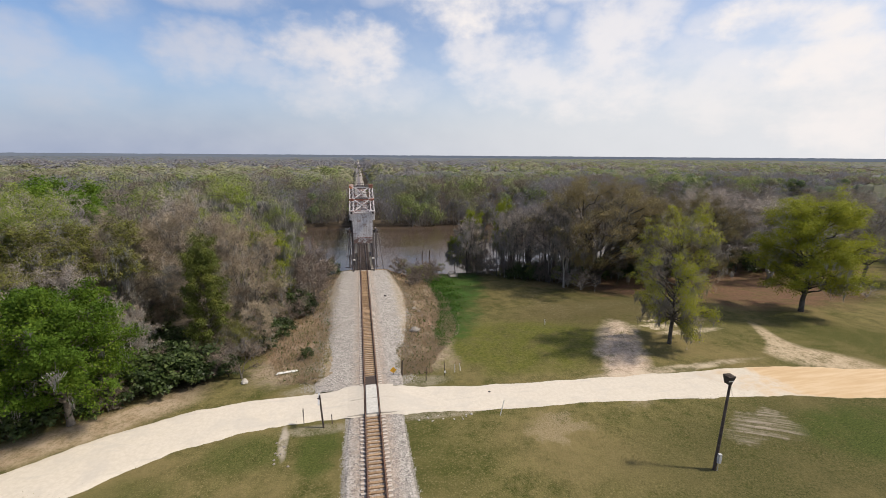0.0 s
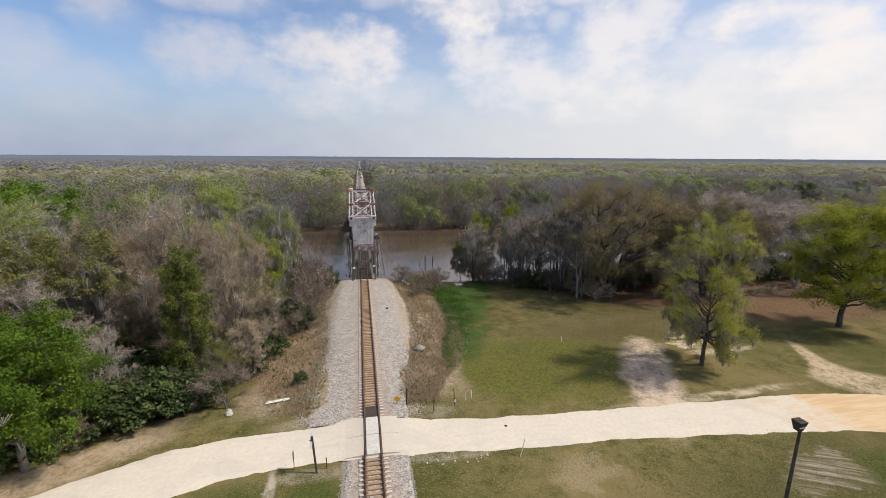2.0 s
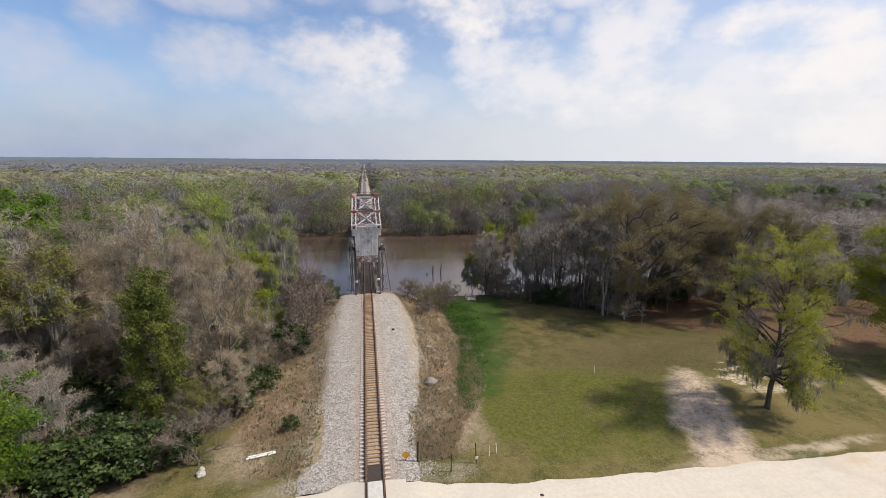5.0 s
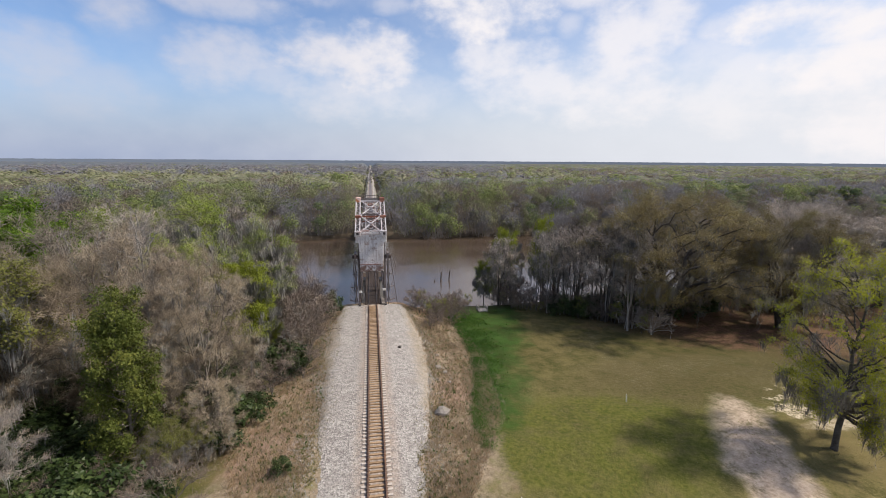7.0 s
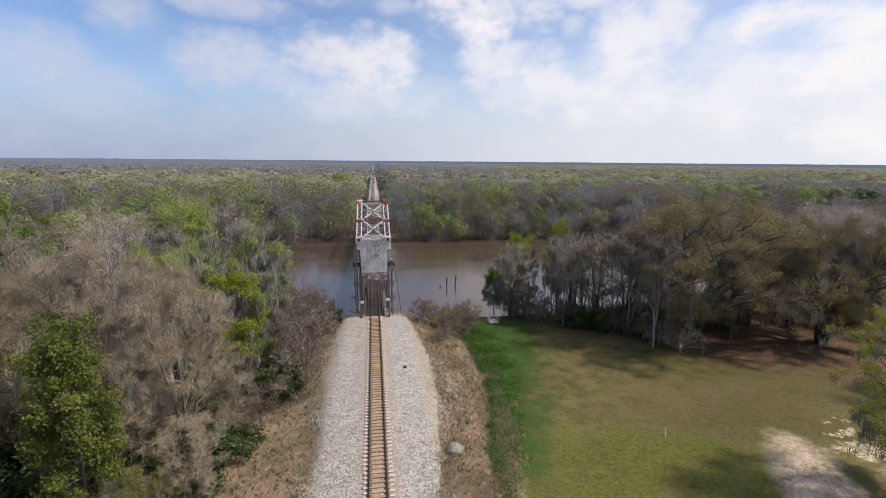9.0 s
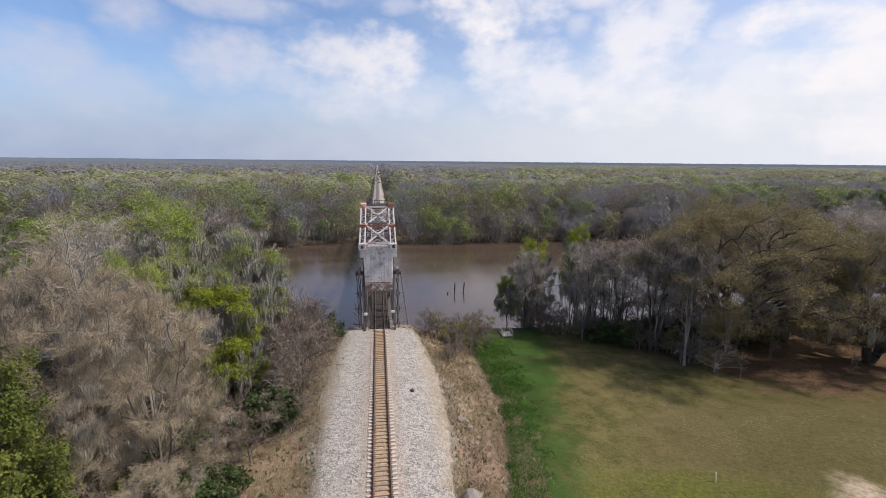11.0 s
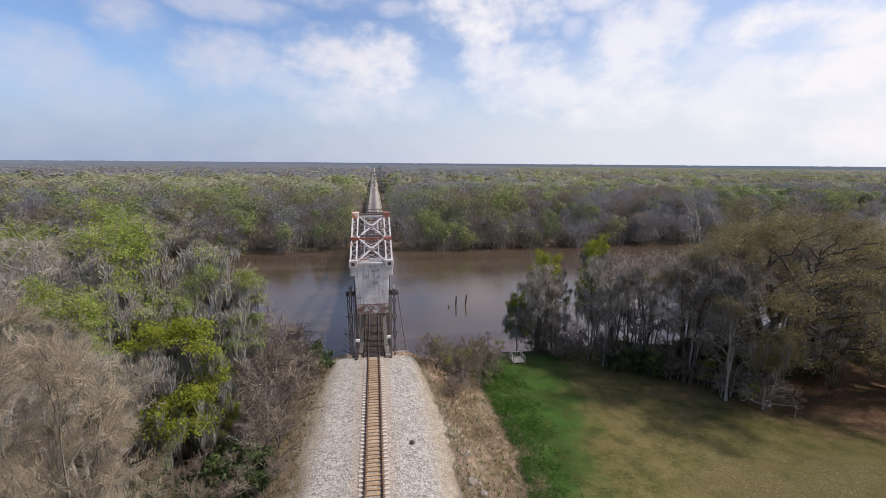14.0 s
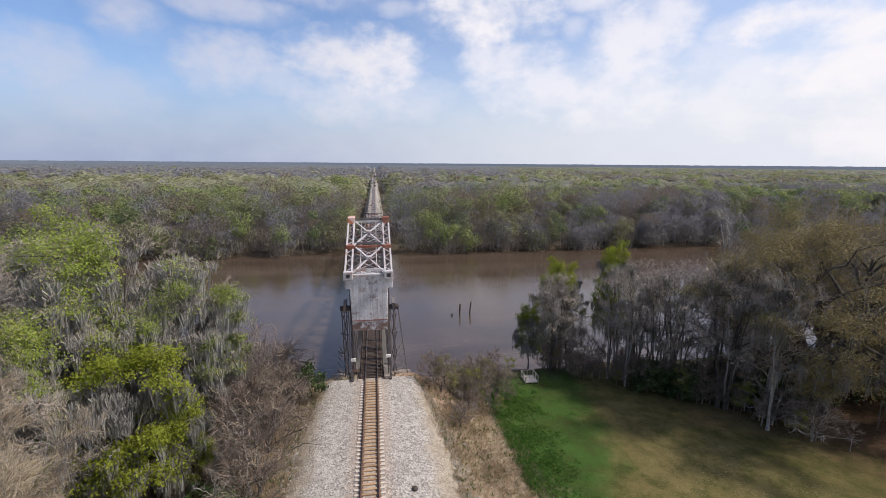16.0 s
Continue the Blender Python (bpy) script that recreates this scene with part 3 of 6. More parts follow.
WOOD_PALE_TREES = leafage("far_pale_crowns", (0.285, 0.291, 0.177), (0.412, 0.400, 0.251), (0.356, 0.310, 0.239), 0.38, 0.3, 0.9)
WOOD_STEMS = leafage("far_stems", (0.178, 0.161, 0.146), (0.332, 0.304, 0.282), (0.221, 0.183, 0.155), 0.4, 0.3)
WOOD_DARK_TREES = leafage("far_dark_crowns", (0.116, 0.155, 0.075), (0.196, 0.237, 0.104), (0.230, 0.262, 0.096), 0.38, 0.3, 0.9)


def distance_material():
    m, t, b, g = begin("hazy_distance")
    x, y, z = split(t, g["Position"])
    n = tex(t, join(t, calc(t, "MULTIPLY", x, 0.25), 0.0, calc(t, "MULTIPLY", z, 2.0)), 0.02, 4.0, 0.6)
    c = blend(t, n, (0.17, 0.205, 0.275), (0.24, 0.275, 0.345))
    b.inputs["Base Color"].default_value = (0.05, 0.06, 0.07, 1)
    # blue-grey glow paints the haze in front of the farthest tree line
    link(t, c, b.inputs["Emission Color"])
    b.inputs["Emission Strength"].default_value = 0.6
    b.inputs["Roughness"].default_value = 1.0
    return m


DISTANCE = distance_material()

# ---- mesh helpers ----
def part(name, bm, material, parent=None, label=""):
    """Links a bmesh as one mesh object under a thing or a part."""
    me = bpy.data.meshes.new(name)
    bm.to_mesh(me)
    bm.free()
    me.materials.append(material)
    ob = new(name, me)
    if parent is not None:
        ob.parent = parent
    return tagged(ob, label)


def sheet(name, verts, faces, material, parent=None, smooth=False):
    me = bpy.data.meshes.new(name)
    me.from_pydata(verts, [], faces)
    me.materials.append(material)
    if smooth:
        me.polygons.foreach_set("use_smooth", [True] * len(me.polygons))
    ob = new(name, me)
    if parent is not None:
        ob.parent = parent
    return ob


def soup(name, v, corners, material, parent=None):
    """A mesh out of loose triangles or quads: v holds corners rows for each piece."""
    n = len(v) // corners
    me = bpy.data.meshes.new(name)
    me.vertices.add(len(v))
    me.vertices.foreach_set("co", np.asarray(v, dtype=np.float32).ravel())
    me.loops.add(len(v))
    me.loops.foreach_set("vertex_index", np.arange(len(v), dtype=np.int32))
    me.polygons.add(n)
    me.polygons.foreach_set("loop_start", np.arange(0, len(v), corners, dtype=np.int32))
    me.update(calc_edges=True)
    me.materials.append(material)
    ob = new(name, me)
    if parent is not None:
        ob.parent = parent
    return ob


def thing(name, at, label, category, group="", kind="", turn=0.0):
    ob = new(name)
    ob.empty_display_size = 0.3
    ob.matrix_basis = pose(*at, 0, 0, turn)
    return tagged(ob, label, category, group, kind)


def bar(bm, a, b, w, h, up=(0, 0, 1)):
    """A box of width w and height h from a to b."""
    a, b = Vector(a), Vector(b)
    d = (b - a).normalized()
    s = d.cross(Vector(up))
    s = s.normalized() if s.length > 1e-4 else Vector((1, 0, 0))
    u = s.cross(d)
    ring = [[bm.verts.new(p + s * (i * w / 2) + u * (j * h / 2)) for i, j in ((-1, -1), (1, -1), (1, 1), (-1, 1))] for p in (a, b)]
    bm.faces.new(ring[0][::-1]), bm.faces.new(ring[1])
    for k in range(4):
        bm.faces.new((ring[0][k], ring[0][(k + 1) % 4], ring[1][(k + 1) % 4], ring[1][k]))
    return bm


def block(bm, lo, hi, bevel=0.0):
    m = Matrix.LocRotScale([(a + b) / 2 for a, b in zip(lo, hi)], None, [b - a for a, b in zip(lo, hi)])
    r = bmesh.ops.create_cube(bm, size=1, matrix=m)
    if bevel:
        bmesh.ops.bevel(bm, geom=list({e for v in r["verts"] for e in v.link_edges}), offset=bevel, segments=1, affect="EDGES")
    return bm


def tube(bm, a, b, ra, rb, sides=8, caps=True):
    a, b = Vector(a), Vector(b)
    q = (b - a).to_track_quat("Z", "Y")
    rings = [[bm.verts.new(p + q @ Vector((r * math.cos(2 * math.pi * k / sides), r * math.sin(2 * math.pi * k / sides), 0))) for k in range(sides)] for p, r in ((a, ra), (b, rb))]
    for k in range(sides):
        bm.faces.new((rings[0][k], rings[0][(k + 1) % sides], rings[1][(k + 1) % sides], rings[1][k]))
    if caps:
        bm.faces.new(rings[0][::-1]), bm.faces.new(rings[1])
    return bm


# ---- ground, road, river ----
WATER_Z, FAR_BANK = -9.0, 229.0


def ease(v, lo, hi):
    u = min(1.0, max(0.0, (v - lo) / (hi - lo)))
    return u * u * (3 - 2 * u)


def wob(x, y, s, seed=0.0):
    return noise.noise((x * s + seed, y * s - seed, seed))


BED_LEFT = [(-60, 2.9), (45, 2.8), (51.5, 2.6), (56.5, 6.6), (63, 6.7), (70, 6.7), (78, 6.3), (90, 7.3), (100, 7.3), (107, 6.4), (112, 5.4)]
BED_RIGHT = [(-60, 3.3), (51.5, 3.3), (56.5, 4.0), (61, 4.3), (66, 5.3), (78, 6.8), (90, 8.2), (98, 7.8), (107, 6.7), (112, 5.4)]


def ballast_half(y, side):
    """The stone bed's reach to either side of the line."""
    line = BED_LEFT if side < 0 else BED_RIGHT
    for (a, p), (b, q) in zip(line, line[1:]):
        if y <= b:
            return p + (q - p) * max(0.0, (y - a) / (b - a))
    return line[-1][1]


def bed_z(y, x):
    """The stone bed's height at a place across it."""
    a = abs(x)
    return -0.16 - (0.012 + 0.048 * ease(y, 57, 68)) * max(0, a - 1.3) - 0.25 * max(0.0, a - 5.2) * ease(y, 57, 64)


def ground_z(x, y):
    side = -1 if x < 0 else 1
    # flat land, lower towards the river
    land = -0.25 - 2.3 * ease(y, 60, 100) + (0.0 if x > 0 else -1.0 * ease(y, 58, 72) * ease(-x, 6, 16))
    land -= 0.9 * ease(y, 100, 113)
    land += 0.5 * ease(x, 28, 45) * (1 - ease(y, 75, 95))
    land += 0.16 * wob(x, y, 0.11) + 0.07 * wob(x, y, 0.5, 3.0)
    if y < 58:
        land = land * 1.0
    # the embankment
    h = ballast_half(y, side)
    crown = bed_z(y, x if abs(x) < h else side * h) - 0.14
    slope = crown - max(0.0, abs(x) - h) * (0.42 + 0.1 * wob(x, y, 0.3, 7.0)) + 0.12 * wob(x, y, 0.6, 1.0) * ease(abs(x), h, h + 1.5)
    z = max(land, slope) if y < 113.5 else land
    if 40 < y < 62 and abs(x) < 62:
        k = ease(y, 40, 46) * (1 - ease(y, 57.5, 62)) * (1 - ease(abs(x), 40, 62))
        z = z * (1 - k) + k * max(-0.34, min(z, -0.24)) if abs(x) > 4 else z
    if y < 60 and abs(x) < h + 0.5:
        z = min(z, bed_z(y, side * min(abs(x), h)) - 0.14)
    # near bank, river bed, far bank
    edge = 115.5 + 2.0 * wob(x, 0.0, 0.05, 2.0)
    if abs(x) < 9:
        edge = 111.5
    z = z + (WATER_Z - 3.5 - z) * ease(y, edge, edge + 12)
    if y > 190:
        bank = FAR_BANK + 3.0 * wob(x, 0.0, 0.04, 5.0)
        z = z + (-7.0 + 0.4 * wob(x, y, 0.03) - z) * ease(y, bank - 3, bank + 5)
    return z


def steps(fine_lo, fine_hi, fine, grow, far):
    out = [fine_lo + fine * k for k in range(int((fine_hi - fine_lo) / fine) + 1)]
    s, a, b = fine, fine_lo, fine_hi
    while b < far:
        s *= grow
        a, b = a - s, b + s
        out = [a] + out + [b]
    return out


def build_ground():
    xs, ys = steps(-34, 66, 0.9, 1.15, 5200), [v for v in steps(34, 236, 1.2, 1.16, 5200)]
    n = len(xs)
    v = [(x, y, ground_z(x, y) if -200 < y < 400 else -7.0 + (6.7 if y < 100 else 0)) for y in ys for x in xs]
    f = [(j * n + i, j * n + i + 1, (j + 1) * n + i + 1, (j + 1) * n + i) for j in range(len(ys) - 1) for i in range(n - 1)]
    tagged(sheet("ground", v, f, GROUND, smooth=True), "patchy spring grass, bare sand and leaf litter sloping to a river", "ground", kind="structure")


build_ground()
tagged(sheet("water", [(-5000, 110, WATER_Z), (5000, 110, WATER_Z), (5000, 240, WATER_Z), (-5000, 240, WATER_Z)], [(0, 1, 2, 3)], WATER),
       "wide brown muddy river reflecting a pale sky", "river", kind="structure")

ROAD_LINE = [(-70, 4, 8), (-52, 21, 8.5), (-40, 34, 9), (-29.5, 45, 8.6), (-20.5, 51.0, 7.6), (-13.5, 53.2, 6.7), (-8, 53.6, 6.2), (0, 53.9, 6.0), (12, 52.4, 6.0),
             (25, 51.5, 5.9), (38, 50.4, 6.7), (47, 49.4, 7.6), (57, 46.8, 8.2), (70, 42.5, 9), (95, 34, 9), (150, 18, 9)]


def build_road():
    pts = []
    for i in range(len(ROAD_LINE) - 1):
        p0, p1 = ROAD_LINE[max(0, i - 1)], ROAD_LINE[i]
        p2, p3 = ROAD_LINE[i + 1], ROAD_LINE[min(len(ROAD_LINE) - 1, i + 2)]
        for k in range(20):
            u = k / 20
            pts.append([0.5 * (2 * b + (c - a) * u + (2 * a - 5 * b + 4 * c - d) * u * u + (3 * b - a - 3 * c + d) * u ** 3) for a, b, c, d in zip(p0, p1, p2, p3)])
    v, f, m = [], [], 13
    for i, (x, y, w) in enumerate(pts):
        q = pts[min(i + 1, len(pts) - 1)]
        r = pts[max(i - 1, 0)]
        d = Vector((q[0] - r[0], q[1] - r[1], 0)).normalized()
        s = Vector((d.y, -d.x, 0))
        for k in range(m):
            u = k / (m - 1) * 2 - 1
            rag = 1.0 + (0.13 * wob(x, y, 0.28, 4.0 + (u > 0) * 5) + 0.06 * wob(x, y, 1.1, 9.0 + (u > 0) * 5)) * (abs(u) > 0.6)
            px, py = x + s.x * u * w / 2 * rag, y + s.y * u * w / 2 * rag
            near = ease(abs(px), 6.0, 2.2)
            z = max(ground_z(px, py), -0.3) + 0.05 - 0.2 * (abs(u) > 0.99) + 0.02 * wob(px, py, 0.8)
            z = z * (1 - near) + near * (-0.035 - 0.1 * (abs(u) > 0.99))
            v.append((px, py, z))
    for i in range(len(pts) - 1):
        for k in range(m - 1):
            f.append((i * m + k, i * m + k + 1, (i + 1) * m + k + 1, (i + 1) * m + k))
    tagged(sheet("road", v, f, ROAD, smooth=True), "pale crushed limestone road turning to orange sand", "road", kind="structure")


build_road()


def build_ballast():
    for lo, hi in ((-30, 51.2), (56.6, 110.4)):
        v, f, m = [], [], 25
        count = int((hi - lo) / 0.5) + 1
        for j in range(count):
            y = lo + (hi - lo) * j / (count - 1)
            for k in range(m):
                u = k / (m - 1) * 2 - 1
                h = ballast_half(y, -1 if u < 0 else 1) * (1 + 0.05 * wob(u * 3, y, 0.3, 6.0) + 0.05 * wob(u * 3, y, 1.1, 2.0) + 0.03 * wob(u * 3, y, 2.6, 4.0))
                x = u * h
                v.append((x, y, bed_z(y, x) + 0.05 * wob(x, y, 1.4) * (abs(x) > 1.6) - (0.25 if abs(u) > 0.99 else 0)))
        f = [(j * m + k, j * m + k + 1, (j + 1) * m + k + 1, (j + 1) * m + k) for j in range(count - 1) for k in range(m - 1)]
        tagged(sheet("ballast_bed", v, f, BALLAST, smooth=True), "grey crushed-stone bed under the railway track", "ballast", kind="structure")


build_ballast()


# ---- railway track ----
def rail_mesh(lo, hi, x):
    bm = bmesh.new()
    block(bm, (x - 0.075, lo, -0.03), (x + 0.075, hi, -0.005))
    block(bm, (x - 0.012, lo, -0.005), (x + 0.012, hi, 0.115))
    block(bm, (x - 0.036, lo, 0.115), (x + 0.036, hi, 0.16), 0.008)
    return bm


def build_track():
    track = thing("railway_track", (0, 0, 0), "single railway track of brown steel rails on weathered timber ties", "railway track", kind="structure")
    for x in (-0.755, 0.755):
        part("rail", rail_mesh(-28, 109.6, x), RAIL, track, "rust-brown steel rail")
    rng = random.Random(4)
    shapes = []
    for k in range(4):
        bm = bmesh.new()
        block(bm, (-1.3, -0.115, -0.2), (1.3, 0.115, -0.035), 0.015)
        for v in bm.verts:
            v.co += Vector((rng.uniform(-0.02, 0.02), rng.uniform(-0.012, 0.012), rng.uniform(-0.008, 0.008)))
        first = part("tie", bm, TIE, track)
        shapes.append(first)
    y, k = -26.0, 0
    while y < 109.4:
        if not (50.9 < y < 56.7):
            if k < 4:
                ob = shapes[k]
            else:
                ob = new("tie", shapes[rng.randrange(4)].data)
                ob.parent = track
            ob.matrix_basis = pose(rng.uniform(-0.05, 0.05), y, rng.uniform(-0.012, 0.008), 0, 0, rng.uniform(-1.0, 1.0))
            k += 1
        y += 0.57
    plate = None
    for k in range(150):
        yy = 22.0 + 0.57 * k
        if 50.9 < yy < 56.7 or yy > 109:
            continue
        for x in (-0.755, 0.755):
            if plate is None:
                bm = bmesh.new()
                block(bm, (-0.18, -0.09, -0.034), (0.18, 0.09, -0.02))
                plate = part("tie_plate", bm, RAIL, track, "small rusty steel plate")
                ob = plate
            else:
                ob = new("tie_plate", plate.data)
                ob.parent = track
            ob.location = (x, yy, 0.004)


build_track()


def build_crossing():
    deck = thing("level_crossing", (0, 0, 0), "pale concrete crossing panels between rails on the road", "level crossing", kind="structure")
    for lo, hi in ((51.0, 53.85), (53.9, 56.75)):
        bm = bmesh.new()
        block(bm, (-0.62, lo, -0.15), (0.62, hi, 0.13), 0.02)
        part("panel", bm, PANEL, deck)
        for s in (-1, 1):
            bm = bmesh.new()
            block(bm, (0.84 * s - 0.02, lo, -0.15), (0.84 * s + 0.02, hi, 0.12), 0.008)
            part("rubber_seal", bm, STEEL_DARK, deck, "dark rubber strip beside the rail")
            bm = bmesh.new()
            v = [bm.verts.new(p) for p in ((0.86 * s, lo, -0.12), (0.86 * s, hi, -0.12), (0.86 * s, hi, 0.11), (0.86 * s, lo, 0.11), (2.6 * s, lo, -0.12), (2.6 * s, hi, -0.12), (2.6 * s, hi, -0.04), (2.6 * s, lo, -0.04))]
            for q in ((0, 1, 2, 3), (4, 5, 6, 7), (2, 3, 7, 6), (0, 1, 5, 4), (1, 2, 6, 5), (0, 3, 7, 4)):
                bm.faces.new([v[i] for i in q])
            bmesh.ops.recalc_face_normals(bm, faces=bm.faces)
            part("ramp", bm, ROAD, deck, "compacted limestone ramp up to the rail")
    bm = bmesh.new()
    block(bm, (-0.66, 56.78, -0.16), (0.66, 59.0, -0.02), 0.02)
    part("mud_patch", bm, TIE_DARK, deck, "brown mud caked between the rails")


build_crossing()

# ---- bascule bridge ----
def build_bridge():
    br = thing("bascule_railway_bridge", (0, 109, -3), "rusting white steel bascule railway bridge with a hanging counterweight", "bridge")
    inv = Matrix.Translation((0, -109, 3))

    def add(name, bm, mat, label="", parent=br):
        bm.transform(inv)
        return part(name, bm, mat, parent, label)

    def beam(name, a, b, w, h, mat, label="", up=(0, 0, 1)):
        return add(name, bar(bmesh.new(), a, b, w, h, up), mat, label)

    # counterweight slab above the track: stepped outline, leaning slightly
    w2, w1 = 2.86, 2.28
    bm = bmesh.new()
    outline = [(-w1 * 0.94, 6.35), (w1 * 0.94, 6.35), (w1, 11.9), (w2, 11.9), (w2, 13.6), (-w2, 13.6), (-w2, 11.9), (-w1, 11.9)]
    fr = [bm.verts.new((x, 110.1 - (z - 6.35) * 0.07, z)) for x, z in outline]
    bk = [bm.verts.new((x, 112.8 - (z - 6.35) * 0.10, z)) for x, z in outline]
    bm.faces.new(fr), bm.faces.new(bk[::-1])
    for k in range(8):
        bm.faces.new((fr[k], bk[k], bk[(k + 1) % 8], fr[(k + 1) % 8]))
    bmesh.ops.recalc_face_normals(bm, faces=bm.faces)
    bmesh.ops.bevel(bm, geom=bm.edges[:], offset=0.05, segments=1, affect="EDGES")
    slab = add("counterweight", bm, SLAB, "large streaked pale grey counterweight slab")
    for z in (7.75,):
        bm = bar(bmesh.new(), (-w1 * 0.95, 110.05 - (z - 6.35) * 0.07, z), (w1 * 0.95, 110.05 - (z - 6.35) * 0.07, z), 0.05, 0.10)
        add("rib", bm, STEEL_RUST, "rusty horizontal rib", slab)

    # inclined lattice frame over the counterweight
    lo, hi = Vector((0, 109.3, 13.5)), Vector((0, 121.6, 19.0))

    def on(u, x):
        p = lo + (hi - lo) * u
        return Vector((x, p.y, p.z))

    for s in (-1, 1):
        xo, xi = 2.8 * s, 2.0 * s
        for x, mat in ((xo, STEEL_WHITE), (xi, STEEL_WHITE)):
            beam("chord_angle", on(0, x), on(1, x), 0.20, 0.30, mat, "weathered white steel chord")
        for k in range(14):
            u0, u1 = k / 14, (k + 1) / 14
            a, b = (xo, xi) if k % 2 else (xi, xo)
            beam("lacing_bar", on(u0, a), on(u1, b), 0.10, 0.05, STEEL_WHITE)
        bm = bmesh.new()
        block(bm, (min(xo, xi) - 0.12, 114.4, 15.85), (max(xo, xi) + 0.12, 115.5, 16.35), 0.03)
        add("gusset_box", bm, STEEL_RUST, "rust-red joint box")
        bm = bmesh.new()
        block(bm, (min(xo, xi) - 0.1, 120.2, 18.35), (max(xo, xi) + 0.1, 121.9, 19.3), 0.04)
        add("peak_box", bm, STEEL_ORANGE if s < 0 else STEEL_RUST, "rust-stained boxed joint at the frame's peak")
        bm = bmesh.new()
        block(bm, (min(xo, xi) - 0.14, 108.9, 13.2), (max(xo, xi) + 0.14, 109.7, 14.2), 0.04)
        foot = add("foot_box", bm, STEEL_WHITE, "white boxed foot of the frame")
        bm = bmesh.new()
        block(bm, (min(xo, xi) + 0.18, 108.88, 13.5), (max(xo, xi) - 0.18, 108.897, 13.95))
        add("hatch", bm, STEEL_DARK, "dark opening", foot)
    for u, m in ((0.02, STEEL_WHITE), (0.10, STEEL_WHITE), (0.47, STEEL_RUST), (0.53, STEEL_GREY), (0.93, STEEL_WHITE), (0.985, STEEL_GREY)):
        beam("cross_strut", on(u, -2.0), on(u, 2.0), 0.22, 0.26, m, "steel cross strut")
    for u0, u1 in ((0.06, 0.49), (0.49, 0.94)):
        for a, b in ((-1.95, 1.95), (1.95, -1.95)):
            beam("cross_brace", on(u0, a), on(u1, b), 0.19, 0.15, STEEL_WHITE, "white diagonal brace")
        c = on((u0 + u1) / 2, 0)
        bm = bmesh.new()
        block(bm, (-0.35, c.y - 0.45, c.z + 0.0), (0.35, c.y + 0.45, c.z + 0.3), 0.05)
        add("gusset_plate", bm, STEEL_WHITE, "white gusset plate")
    for y, z in ((113.2, 11.0), (115.2, 9.2), (118.2, 11.5), (121.2, 13.0), (121.2, 9.0)):
        beam("sway_strut", (-2.3, y, z), (2.3, y, z), 0.22, 0.3, STEEL_GREY, "grey sway strut")
    for y, za, zb in ((115.2, 9.2, 14.8), (118.2, 9.0, 15.5), (121.2, 9.0, 17.8)):
        for sx in (-1, 1):
            beam("sway_brace", (-2.2 * sx, y, za), (2.2 * sx, y, zb), 0.14, 0.14, STEEL_RUST if y > 120 else STEEL_GREY, "sway brace")
    # inner bracing a metre behind the frame, with a caged ladder up the middle
    deep = Vector((0, 0.55, -1.25))
    for k in range(4):
        u0, u1 = 0.05 + 0.225 * k, 0.05 + 0.225 * (k + 1)
        beam("inner_strut", on(u0, -2.0) + deep, on(u0, 2.0) + deep, 0.14, 0.16, STEEL_RUST if k == 2 else STEEL_GREY, "inner cross strut")
        for sx in (-1, 1):
            beam("inner_brace", on(u0, -1.9 * sx) + deep, on(u1, 1.9 * sx) + deep, 0.11, 0.1, STEEL_WHITE if k % 2 else STEEL_GREY, "inner diagonal brace")
    for x in (-0.32, 0.32):
        beam("ladder_rail", on(0.08, x) + deep * 0.5, on(0.98, x) + deep * 0.5, 0.06, 0.06, STEEL_DARK, "dark ladder rail")
    for k in range(16):
        u = 0.1 + 0.055 * k
        beam("ladder_rung", on(u, -0.32) + deep * 0.5, on(u, 0.32) + deep * 0.5, 0.05, 0.05, STEEL_DARK)
    # light secondary lattice between the main braces
    for k in range(9):
        u0, u1 = 0.06 + 0.098 * k, 0.06 + 0.098 * (k + 1)
        for sx in (-1, 1):
            beam("fine_brace", on(u0, -1.0 * sx) + deep * 0.3, on(u1, 1.0 * sx) + deep * 0.3, 0.07, 0.07, STEEL_RUST if k in (4, 8) else STEEL_WHITE)
            beam("fine_brace", on(u0, 2.0 * sx) + deep * 0.3, on(u1, 1.0 * sx) + deep * 0.3, 0.06, 0.06, STEEL_GREY)
        if k % 2:
            beam("fine_strut", on(u0, -2.0) + deep * 0.3, on(u0, 2.0) + deep * 0.3, 0.09, 0.1, STEEL_GREY)
    for sx in (-1, 1):
        beam("inner_chord", on(0.03, 1.0 * sx) + deep * 0.3, on(0.97, 1.0 * sx) + deep * 0.3, 0.09, 0.12, STEEL_WHITE, "slim inner chord")
    # small railed platform past the peak
    for x in (-0.9, -0.45, 0.0, 0.45, 0.9, 1.35, 1.8):
        beam("platform_post", (x, 123.4, 18.2), (x, 123.4, 19.5), 0.07, 0.07, STEEL_DARK, "", (0, 1, 0))
    for z in (18.4, 18.95, 19.5):
        beam("platform_rail", (-1.0, 123.4, z), (1.9, 123.4, z), 0.07, 0.07, STEEL_DARK, "dark platform rail")
    beam("platform", (-1.0, 122.7, 18.25), (1.9, 122.7, 18.25), 1.5, 0.12, STEEL_DARK, "small dark platform", (0, 0, 1))
    # lower web below the frame: posts and diagonals to the deck
    for s in (-1, 1):
        x = 2.4 * s
        for y, z in ((113.0, 14.9), (115.0, 15.8), (118.2, 17.3), (121.4, 18.7)):
            beam("web_post", (x, y, 0.2), (x, y, z), 0.32, 0.4, STEEL_GREY, "grey steel web post", (0, 1, 0))
